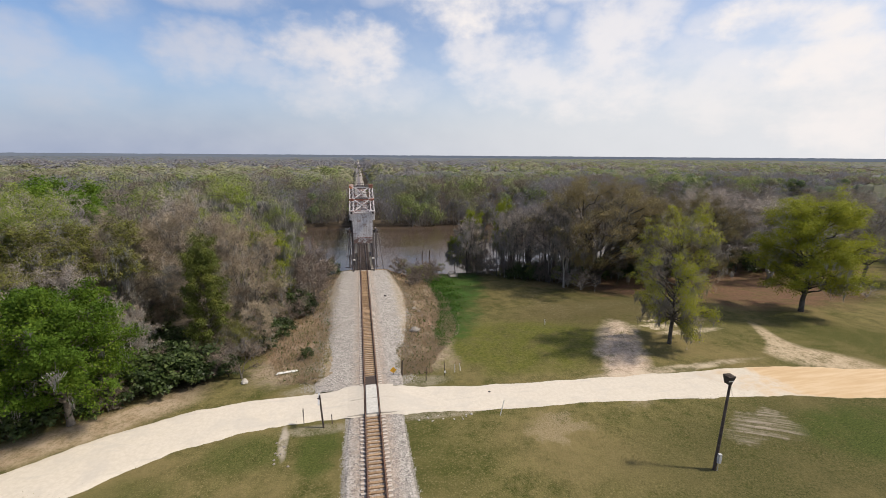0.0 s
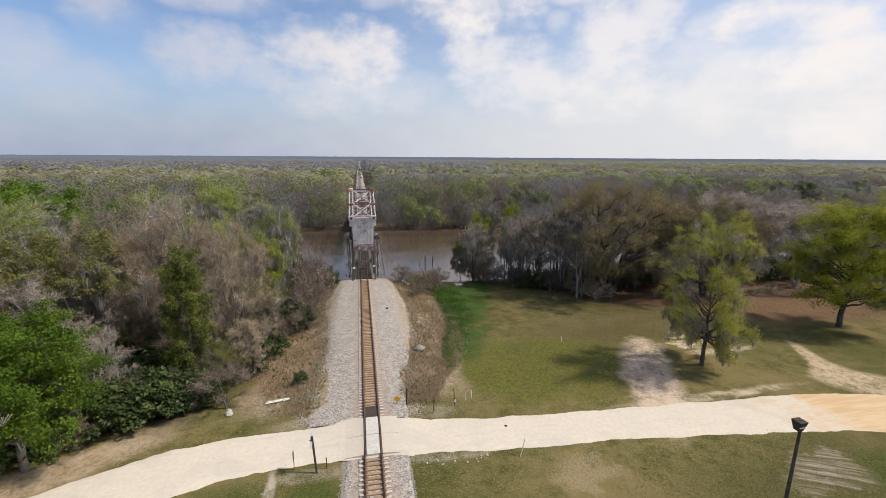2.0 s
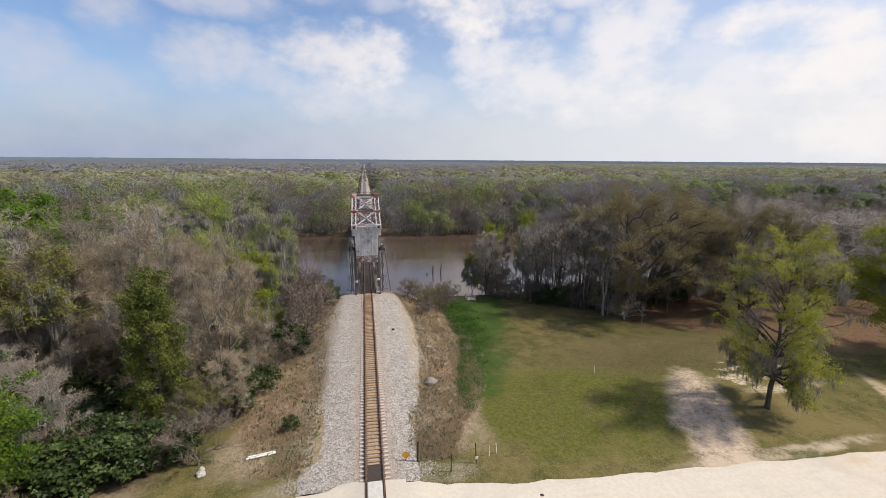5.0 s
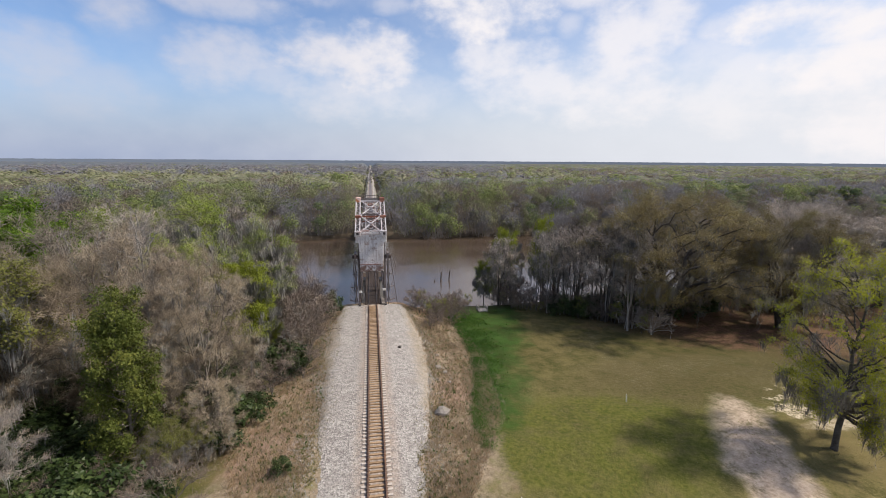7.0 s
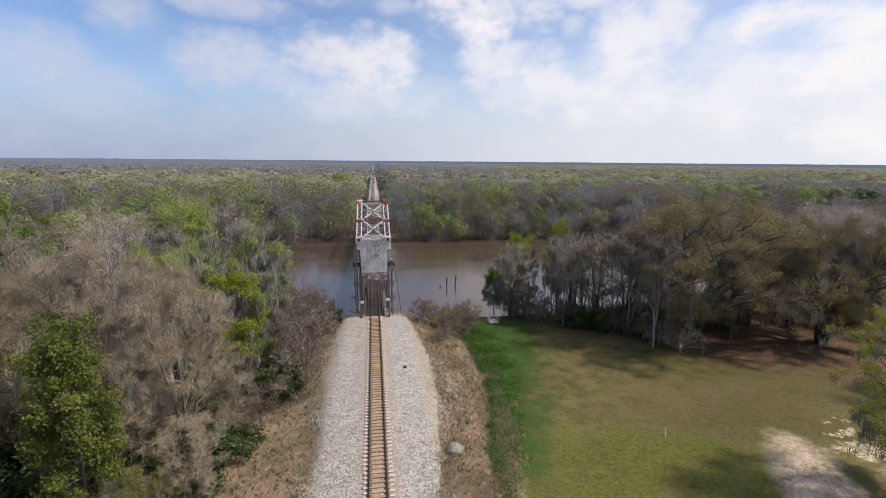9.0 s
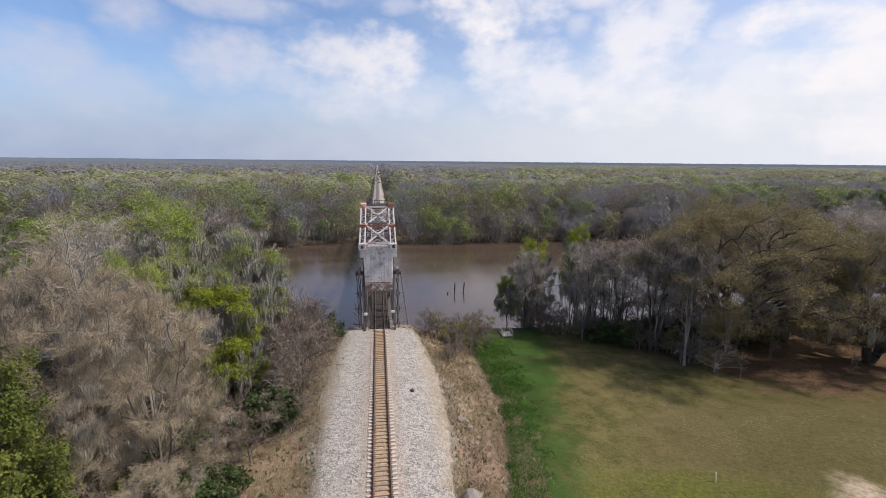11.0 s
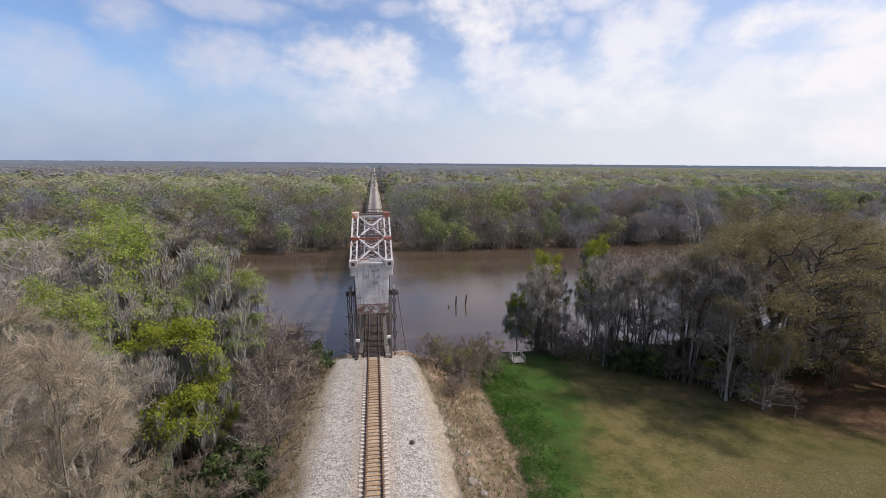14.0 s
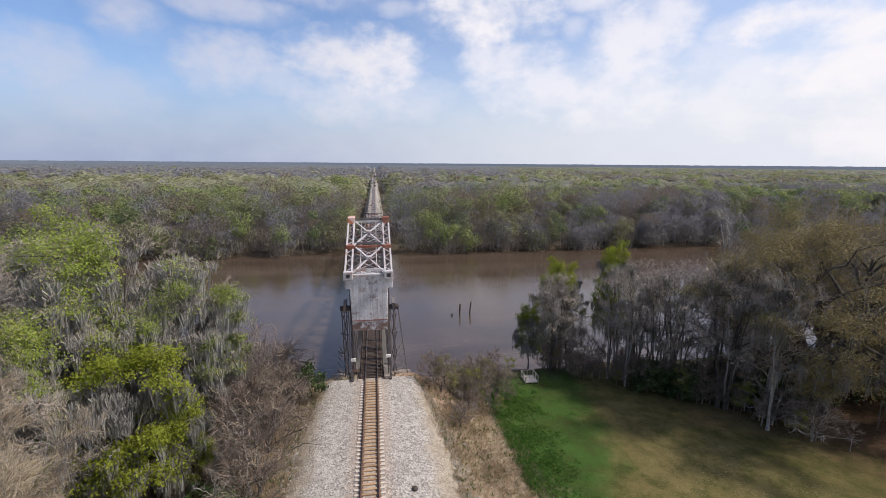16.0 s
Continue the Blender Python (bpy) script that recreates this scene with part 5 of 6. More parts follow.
WORDS = {
    "bare_tree": ("tall bare tree with fine grey-brown twigs and hanging moss", "tree"),
    "spreading_tree": ("broad leafless tree with beige twigs and grey hanging moss", "tree"),
    "dark_tree": ("dark thin-stemmed bare tree hung with moss", "tree"),
    "bare_shrub": ("grey bare shrub of long spreading branches", "shrub"),
    "grey_tree": ("grey leafless tree hung with pale moss", "tree"),
    "slender_tree": ("slender pale-barked tree still bare of leaves", "tree"),
    "mossy_tree": ("broad tree draped in long grey moss, budding pale green", "tree"),
    "yellow_tree": ("yellow-green spring tree with some hanging moss", "tree"),
    "budding_tree": ("tree in olive-brown bud over mossy grey limbs", "tree"),
    "golden_oak": ("broad oak in dense golden-green spring leaf on grass", "tree"),
    "green_tree": ("dense tree in bright fresh green leaf", "tree"),
    "pale_tree": ("pale green budding tree hung with grey moss", "tree"),
    "young_conifer": ("slim young olive-green conifer at the wood's edge", "tree"),
    "live_oak": ("spreading dark live oak with heavy limbs and olive crown", "tree"),
    "meadow_oak": ("mossy oak in yellow-green leaf standing on grass", "tree"),
    "dead_tree": ("bleached dead tree with bare broken limbs", "tree"),
    "shrub": ("leafless reddish-brown shrub on the bank", "shrub"),
    "evergreen_shrub": ("dark glossy evergreen shrub", "shrub"),
    "sapling": ("thin leafless sapling on the embankment", "sapling"),
    "budding_sapling": ("small sapling with first yellow-green buds", "sapling"),
}
VARIANTS = {"bare_tree": 2, "spreading_tree": 3, "dark_tree": 2, "grey_tree": 2, "slender_tree": 3, "mossy_tree": 2, "yellow_tree": 2, "green_tree": 2, "pale_tree": 2, "budding_tree": 2, "live_oak": 2, "shrub": 2, "sapling": 2, "evergreen_shrub": 2}
STOCK = {}


def raise_tree(kind, variant):
    k = KINDS[kind]
    seed = sum(map(ord, kind)) * 10 + variant
    rng, rs = random.Random(seed), np.random.RandomState(seed)
    seg, tips = grow(rng, **k["sk"])
    ob = thing(kind, (0, 0, 0), WORDS[kind][0], WORDS[kind][1])
    h = k["sk"]["height"]
    wood = sheet("brush" if k["sk"].get("stems", 1) > 1 and h < 10 else "trunk", *limb_mesh(seg), k["bark"], ob, True)
    if wood.name.startswith("brush"):
        tagged(wood, kind="stuff")
    at = np.array([p for p, d, l in tips])
    way = np.array([d for p, d, l in tips])
    rel = np.array([l for p, d, l in tips])
    if "leaf" in k:
        mat, count, cloud, size, flat, low, share = k["leaf"]
        drift = np.array([noise.noise(Vector(p) * 0.22 + Vector((0, seed, 0))) for p in at])
        ok = (at[:, 2] > low * h) & (drift < np.quantile(drift, share)) & (rel > -0.55)
        keep = at[ok]
        tagged(soup("crown", leaves(rs, keep, way[ok], count, cloud, size, flat), 3, mat, ob), kind="stuff")
    if "twig" in k:
        mat, count, length, width, spread = k["twig"]
        ok = rel > k.get("under", -9.0)
        tagged(soup("brushwood" if "leaf" in k else "crown", fans(rs, at[ok], way[ok], count, length, width, spread), 3, mat, ob), kind="stuff")
    if "moss" in k:
        count, length, width, share = k["moss"]
        # moss gathers in drifts on some limbs
        low = at[:, 2] < 0.84 * h
        drift = np.array([noise.noise(Vector(p) * 0.28 + Vector((seed, 0, 0))) for p in at])
        keep = at[(drift > np.quantile(drift, max(0.0, 1 - share * 1.6))) & (rs.uniform(0, 1, len(at)) < 0.62) & low]
        tagged(soup("moss", beards(rs, keep, count, length, width), 4, k.get("drape", MOSS), ob), kind="stuff")
    return ob


def plant(kind, x, y, height=None, turn=None, wide=1.0, group="", z=None):
    n = VARIANTS.get(kind, 1)
    v = PLANT.randrange(n)
    size = (height or KINDS[kind]["sk"]["height"]) / KINDS[kind]["sk"]["height"]
    turn = PLANT.uniform(0, 360) if turn is None else turn
    m = pose(x, y, (ground_z(x, y) if z is None else z) - 0.05, 0, 0, turn) @ Matrix.Diagonal((size * wide, size * wide, size, 1))
    if (kind, v) not in STOCK:
        ob = STOCK[kind, v] = raise_tree(kind, v)
        ob.matrix_basis = m
    else:
        ob = copy_thing(STOCK[kind, v], Matrix.Identity(4))
        ob.matrix_basis = m
    return tagged(ob, group=group)


PLANT = random.Random(11)


def build_trees():
    # one by one: kind, x, y, height, relative width
    for kind, x, y, h, w in (
        ("meadow_oak", 43.0, 60.5, 20.8, 0.72), ("golden_oak", 75.6, 68.2, 20.8, 1.0),
        ("green_tree", -30.0, 55.0, 14.5, 0.9), ("green_tree", -41.0, 52.0, 13.0, 1.0), ("dead_tree", -25.3, 83.0, 26.0, 0.6), ("dead_tree", -10.6, 94.0, 10.0, 1.0), ("dead_tree", -11.5, 89.0, 7.0, 1.2),
        ("dead_tree", 49.5, 111.0, 27.2, 0.7), ("dead_tree", 51.8, 112.5, 28.0, 0.7), ("dead_tree", 54.0, 111.0, 27.0, 0.6), ("dead_tree", 62.2, 111.0, 27.5, 0.5), ("dead_tree", 68.2, 111.0, 27.5, 0.5), ("dead_tree", -32.5, 86.0, 23.0, 0.7),
        ("live_oak", 53.8, 98.4, 23.5, 0.98), ("bare_shrub", 45.8, 97.0, 6.5, 1.0), ("bare_shrub", 47.2, 93.6, 4.5, 1.2), ("dark_tree", 26.5, 115.5, 15.0, 1.1), ("yellow_tree", 37.0, 117.0, 19.5, 0.5), ("live_oak", 72.5, 93.0, 20.5, 0.85), ("grey_tree", 98.0, 94.0, 20.0, 1.6), ("bare_tree", 124.0, 80.0, 21.0, 1.1), ("bare_tree", 112.0, 84.0, 19.0, 1.2),
        ("spreading_tree", -18.0, 78.0, 19.8, 0.86), ("spreading_tree", -27.5, 82.0, 22.3, 0.95), ("spreading_tree", -34.5, 79.0, 20.0, 0.9), ("spreading_tree", -22.5, 75.0, 16.5, 0.85), ("grey_tree", -23.5, 88.0, 16.0, 1.0), ("spreading_tree", -15.2, 71.5, 8.0, 1.0),
        ("young_conifer", -20.6, 67.8, 18.5, 0.8), ("budding_tree", -17.5, 66.5, 6.5, 0.9), ("budding_tree", -16.2, 69.0, 5.0, 0.9),
        ("mossy_tree", -25.0, 104.0, 25.5, 1.0), ("pale_tree", -18.0, 102.0, 20.0, 0.85), ("yellow_tree", -18.6, 93.0, 16.5, 0.95), ("yellow_tree", -15.8, 96.0, 10.0, 0.8),
        ("budding_tree", -35.0, 75.0, 20.0, 1.0), ("budding_tree", -44.0, 70.0, 19.5, 1.2), ("budding_tree", -41.0, 62.0, 16.0, 1.0), ("pale_tree", -46.0, 80.0, 22.0, 0.9), ("grey_tree", -36.0, 65.0, 15.0, 1.1), ("grey_tree", -29.0, 64.0, 10.5, 1.1), ("budding_tree", -62.0, 84.0, 23.0, 1.0), ("young_conifer", -52.0, 76.0, 21.0, 1.5),
        ("bare_tree", -38.0, 90.0, 24.0, 1.0), ("mossy_tree", -50.0, 88.0, 24.0, 1.05), ("mossy_tree", -26.0, 94.0, 20.0, 0.85),
        ("green_tree", -58.0, 104.0, 25.0, 1.0), ("mossy_tree", -72.0, 100.0, 24.0, 0.9), ("pale_tree", -40.0, 108.0, 24.0, 1.1), ("grey_tree", -33.0, 98.0, 23.5, 1.1),
        ("grey_tree", 27.5, 117.0, 15.0, 0.85), ("yellow_tree", 29.5, 120.0, 19.0, 0.6), ("yellow_tree", 23.8, 117.5, 10.5, 0.7),
    ):
        plant(kind, x, y, h, None, w)
    for x, y, h, w in ((98.0, 73.5, 2.6, 1.9), (93.5, 75.0, 2.0, 1.6), (-26.5, 65.5, 4.2, 1.2), (-23.8, 63.6, 3.2, 1.2)):
        plant("bare_shrub", x, y, h, None, w)
    # the thicket of slender bare trees between the meadow and the river
    for k in range(34):
        u = PLANT.random()
        x = 25.0 + 22.0 * u + PLANT.gauss(0, 1.0)
        if 30.0 < x < 33.0 and k % 3:
            continue
        y = 117.0 - 17.0 * u - 16.0 * max(0.0, u - 0.6) + abs(PLANT.gauss(0, 4.0))
        plant(PLANT.choice(("slender_tree", "slender_tree", "slender_tree", "dark_tree", "grey_tree") if u < 0.55 else ("dark_tree", "slender_tree", "dark_tree")), x, y, PLANT.uniform(12.5, 16.0) + 5.0 * u, None, PLANT.uniform(0.8, 1.2), "riverside thicket")
    for k in range(78):
        u = PLANT.random()
        plant(PLANT.choice(("shrub", "shrub", "shrub", "budding_sapling", "sapling", "sapling")), 26.5 + 22.0 * u + PLANT.gauss(0, 0.8), 115.0 - 17.5 * u - 16.0 * max(0.0, u - 0.6) + abs(PLANT.gauss(0, 2.2)), PLANT.uniform(2.4, 5.2), group="riverside thicket")
    for k in range(9):
        u = PLANT.random()
        plant(PLANT.choice(("sapling", "shrub")), 27.0 + 22.0 * u, 118.0 - 17.0 * u - 14.0 * max(0.0, u - 0.6) + PLANT.gauss(0, 0.8), PLANT.uniform(5.0, 7.5), None, 0.9, "riverside thicket")
    # the wood on the near bank, both sides
    for k in range(13):
        x, y = PLANT.uniform(-90, -34), PLANT.uniform(70, 117)
        if x > -58 and y < 100 and PLANT.random() < 0.7:
            continue
        plant(PLANT.choice(("grey_tree", "bare_tree", "mossy_tree", "green_tree", "bare_tree", "yellow_tree")), x, y, PLANT.uniform(18.5, 24.0), None, PLANT.uniform(1.0, 1.25), "riverside wood")
    for k in range(44):
        u = PLANT.random()
        plant(PLANT.choice(("evergreen_shrub", "shrub", "shrub", "budding_sapling")), 52.0 + 66.0 * u, 107.0 - 6.0 * u + PLANT.gauss(0, 3.0), PLANT.uniform(3.0, 6.5), None, 1.3, "riverside brush")
    for k in range(32):
        x, y = PLANT.uniform(58, 165), PLANT.uniform(103, 122)
        if x > 112 and PLANT.random() < 0.6:
            y -= PLANT.uniform(0, 40) * (x - 90) / 100
        plant(PLANT.choice(("grey_tree", "bare_tree", "bare_tree", "bare_tree", "grey_tree")), x, y, PLANT.uniform(18, 23), None, PLANT.uniform(1.0, 1.3), "riverside wood")
    # evergreen shrubs added under the trees as dark fill for the shaded gaps
    for k in range(46):
        u = PLANT.random()
        x, y = -17.5 - 20.0 * PLANT.random() ** 1.2, 64.0 + 40.0 * u
        plant("evergreen_shrub", x - 6.0 * (1 - u) ** 2, y, PLANT.uniform(2.6, 4.8), None, 1.4, "dark undergrowth")
    for k in range(20):
        plant("evergreen_shrub", PLANT.uniform(46.0, 66.0), 103.0 + PLANT.gauss(0, 2.0), PLANT.uniform(2.0, 4.5), None, 1.4, "dark undergrowth")
    # dark-green bushes along the thicket's foot
    for k in range(16):
        u = PLANT.random()
        plant("evergreen_shrub", 36.0 + 14.0 * u + PLANT.gauss(0, 0.7), 107.5 - 10.5 * u + abs(PLANT.gauss(0, 1.2)), PLANT.uniform(1.8, 4.2), None, 1.2, "dark undergrowth")
    # undergrowth at the wood's edge
    for k in range(64):
        y = PLANT.uniform(62, 109)
        x = -13.5 - 5.5 * (1 - ease(y, 62, 88)) + PLANT.gauss(0, 1.8) - 1.0
        plant(PLANT.choice(("shrub", "shrub", "evergreen_shrub", "budding_sapling", "shrub")), x, y, PLANT.uniform(2.0, 5.0), None, 1.15, group="undergrowth")
    for k in range(30):
        y = PLANT.uniform(86, 112)
        plant(PLANT.choice(("sapling", "shrub", "sapling")), min(-9.4 - 1.6 * ease(y, 96, 103), -12.2 + PLANT.gauss(0, 1.8)), y, PLANT.uniform(4.0, 10.5), group="undergrowth")
    for k in range(34):
        y = PLANT.uniform(101, 117)
        x = 10.5 + (y - 101) * 0.5 + PLANT.gauss(0, 1.8)
        plant(PLANT.choice(("shrub", "shrub", "budding_sapling", "sapling")), x, y, PLANT.uniform(1.8, 4.2), group="undergrowth")
    for k in range(26):
        x, y = PLANT.uniform(7.5, 17.0), PLANT.uniform(106.5, 114.5)
        plant(PLANT.choice(("shrub", "shrub", "budding_sapling", "shrub")), x, y, PLANT.uniform(2.2, 4.6), None, 1.1, group="undergrowth")
    for k in range(16):
        x, y = PLANT.uniform(-15.5, -10.6), PLANT.uniform(107.0, 115.0)
        plant(PLANT.choice(("shrub", "sapling", "shrub")), x, y, PLANT.uniform(3.0, 6.5), None, 1.1, group="undergrowth")
    plant("evergreen_shrub", -8.2, 66.0, 1.6, None, 1.0)
    plant("evergreen_shrub", -7.0, 107.4, 4.4, None, 0.75)
    for k in range(30):
        u = PLANT.random()
        x, y = -34.5 + 15.0 * u + PLANT.gauss(0, 0.9), 52.5 + 10.0 * u ** 0.8 + abs(PLANT.gauss(0, 1.6))
        plant(PLANT.choice(("evergreen_shrub", "evergreen_shrub", "shrub", "shrub")), x, y, PLANT.uniform(2.0, 4.6), None, 1.2, group="undergrowth")
    for x, y, h in ((-29.0, 62.5, 4.0), (-26.0, 62.0, 3.2), (-24.0, 64.5, 4.4), (-33.0, 62.0, 4.5), (-21.0, 65.0, 3.4), (-37.0, 58.0, 4.5), (-31.0, 59.5, 3.0)):
        plant("evergreen_shrub", x, y, h, group="undergrowth")


build_trees()


def build_far_woods():
    """The woods over the river, tree by tree: stems, bare sprays and leafy lobes, then a rough canopy out to the skyline."""
    rs = np.random.RandomState(5)
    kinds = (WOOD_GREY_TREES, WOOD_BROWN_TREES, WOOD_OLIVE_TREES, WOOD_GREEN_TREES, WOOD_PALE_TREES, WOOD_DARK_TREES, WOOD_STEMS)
    spots = []
    for lo, hi, space in ((226, 238, 6.5), (238, 252, 8.0), (252, 290, 9.0), (290, 350, 10.5), (350, 450, 12.0), (450, 620, 14.0), (620, 900, 17.0), (900, 1350, 22.0)):
        a, b = -0.85 * lo - 10, 1.6 * lo
        n = int((hi - lo) * (b - a) / (space * space) * 1.2)
        spots += [(x, y, space) for x, y in zip(rs.uniform(a, b, n), rs.uniform(lo, hi, n)) if x < -6.0 - space * 0.42 or x > 7.5 + space * 0.45]
    # the near bank's wood away from the line, behind its front trees
    for n, box in ((90, (-150, -62, 72, 116)), (110, (125, 260, 60, 118)), (60, (190, 420, 118, 226))):
        spots += [(x, y, 9.0) for x, y in zip(rs.uniform(box[0], box[1], n), rs.uniform(box[2], box[3], n)) if not (x > 0 and y < 92 and x < 118 + (92 - y))]
    out, which = [], []

    def spray(c, u, w, long, wide, tone):
        out.append(np.stack([c - u * long, c + u * long, c + w * wide], 1).reshape(-1, 3))
        which.append(np.full(len(c), tone, dtype=np.int32))

    for x, y, space in spots:
        near = y < 125
        front = not near and y < 246
        ground = -2.5 if near else -7.0 if y > 228 else -8.5
        h = (rs.uniform(17, 22) if near else rs.uniform(15.5, 24.0) if y < 300 else rs.uniform(15.0, 22.5)) + 1.5 * wob(x, y, 0.02)
        if y < 238 and not near:
            h *= rs.uniform(0.45, 0.85)
        r = rs.uniform(0.6, 0.95) * space
        far = math.hypot(x, y - 30)
        size = (0.0026 if y < 300 else 0.0031) * max(min(far, 420.0), 150.0)
        n = 160 if near else 720 if y < 300 else 380 if y < 350 else 260 if y < 450 else 150 if y < 620 else 95 if y < 900 else 60
        if y > 450:
            size = r * 0.21
        d = 0.8 * wob(x, y, 0.011, 3.0) + 0.6 * wob(x, y, 0.05, 8.0) + rs.normal(0.06, 0.26 if y < 350 else 0.13)
        pick = 0 if d < -0.16 else 1 if d < 0.0 else 2 if d < 0.16 else 3 if d < 0.34 else 4
        if front and pick > 2 and rs.uniform() < 0.5:
            pick = rs.choice((0, 0, 1))
        if near and pick > 2:
            pick = rs.choice((0, 1, 2))
        if y < 330 and pick == 4:
            pick = rs.choice((2, 3, 3, 5))
        if x < 40 and 330 < y < 900 and rs.uniform() < ease(y, 330, 420) * 0.6:
            pick = rs.choice((4, 4, 2))
        # far left trees turn to grey crowns in place of haze and cloud shadow
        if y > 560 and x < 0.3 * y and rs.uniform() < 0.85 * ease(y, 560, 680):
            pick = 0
        if rs.uniform() < 0.05 and y < 420:
            pick = 5
        at = np.array([x, y, ground])
        m = rs.randint(4, 8) if y < 350 else 3
        lobe = np.stack([rs.normal(0, 0.40, m) * r, rs.normal(0, 0.40, m) * r, h * rs.uniform(0.5, 0.82, m)], 1)
        lr = r * rs.uniform(0.42, 0.72, m)
        if front:
            lobe[: m // 2, 2] = h * rs.uniform(0.15, 0.5, m // 2)
        lobe[:, 2] = np.minimum(lobe[:, 2], h - lr * 0.75)
        k = rs.randint(0, m, n)
        dirs = rs.normal(0, 1, (n, 3)) + np.array([0, 0, 0.3])
        dirs /= np.linalg.norm(dirs, axis=1)[:, None]
        c = lobe[k] + dirs * lr[k][:, None] * rs.uniform(0.62, 1.12, (n, 1)) * np.array([1, 1, 0.85]) + at
        q = size * rs.uniform(0.5, 1.3, (n, 1))
        if pick in (0, 1) and y < 350:
            # bare: thin blades that run outwards from the crown
            way = dirs + rs.normal(0, 0.35, (n, 3)) + np.array([0, 0, 0.25])
            way /= np.linalg.norm(way, axis=1)[:, None]
            side = np.cross(way, rs.normal(0, 1, (n, 3)))
            side /= np.linalg.norm(side, axis=1)[:, None] + 1e-9
            spray(c, side, way, q * 0.22, q * 1.9, pick)
        else:
            u, w = tangent(rs, dirs + np.array([0, 0, 0.3 if y < 350 else 0.9]), 0.18 if y < 350 else 0.13)
            spray(c, u, w, q * 0.55, q * 0.95, pick)
        if not near and y < 350:
            # trunks, limbs and brush down to the water's edge
            j = 20 if front else 5
            c = np.stack([rs.normal(0, r * 0.5, j), rs.normal(0, r * 0.5, j), np.zeros(j)], 1) + at
            up = np.stack([rs.normal(0, 0.16, j), rs.normal(0, 0.16, j), np.ones(j)], 1)
            side = np.stack([np.ones(j), np.zeros(j), np.zeros(j)], 1)
            spray(c, side, up, rs.uniform(0.05, 0.14, (j, 1)), h * rs.uniform(0.4, 0.85, (j, 1)), 6 if front else 0)
        if front:
            j = 90
            c = np.stack([rs.normal(0, r * 0.7, j), rs.normal(0, r * 0.4, j), rs.uniform(-0.5, 0.38 * h, j)], 1) + at
            way = rs.normal(0, 0.5, (j, 3)) + np.array([0, 0, 0.8])
            side = np.cross(way, rs.normal(0, 1, (j, 3)))
            side /= np.linalg.norm(side, axis=1)[:, None] + 1e-9
            spray(c, side, way, size * 0.3, size * rs.uniform(1.5, 3.5, (j, 1)), rs.choice((0, 1, 1, 6, 2)))
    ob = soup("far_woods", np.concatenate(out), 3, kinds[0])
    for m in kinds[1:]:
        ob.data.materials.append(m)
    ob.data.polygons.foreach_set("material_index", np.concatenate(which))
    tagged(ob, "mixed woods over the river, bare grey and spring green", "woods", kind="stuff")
    v, f, cols = [], [], 440
    rows = [340 * (1.019 ** k) for k in range(134)]
    for j, d in enumerate(rows):
        for i in range(cols):
            a = radians(-42 + 104 * (i + rs.uniform(-0.4, 0.4)) / (cols - 1))
            x, y = d * math.sin(a), d * math.cos(a) * (1 + rs.uniform(-0.005, 0.005))
            z = 8.0 + 4.0 * ease(d, 900, 1500) + 2.0 * wob(x, y, 0.02) + 2.0 * wob(x, y, 0.004, 6.0) + 4.5 * wob(x, y, 0.075, 2.0) * min(1.0, 1500.0 / d) + rs.uniform(-0.8, 0.8)
            side = ease(abs(x - 1.0 - 2.0 * wob(x, y, 0.06, 4.0)), 8.0, 40.0)
            v.append((x, y, -7.5 if d < 380 else -7.5 + (z + 7.5) * side))
    f = [(j * cols + i, j * cols + i + 1, (j + 1) * cols + i + 1, (j + 1) * cols + i) for j in range(len(rows) - 1) for i in range(cols - 1)]
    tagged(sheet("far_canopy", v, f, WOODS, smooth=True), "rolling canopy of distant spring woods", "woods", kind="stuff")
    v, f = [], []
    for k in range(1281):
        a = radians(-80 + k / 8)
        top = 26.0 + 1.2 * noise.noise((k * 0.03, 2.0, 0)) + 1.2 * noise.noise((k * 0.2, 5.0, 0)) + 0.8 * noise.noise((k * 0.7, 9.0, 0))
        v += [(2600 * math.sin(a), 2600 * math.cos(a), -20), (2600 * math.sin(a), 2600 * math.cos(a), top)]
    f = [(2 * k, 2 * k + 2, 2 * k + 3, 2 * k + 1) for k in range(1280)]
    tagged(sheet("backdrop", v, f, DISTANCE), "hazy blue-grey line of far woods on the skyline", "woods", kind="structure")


build_far_woods()

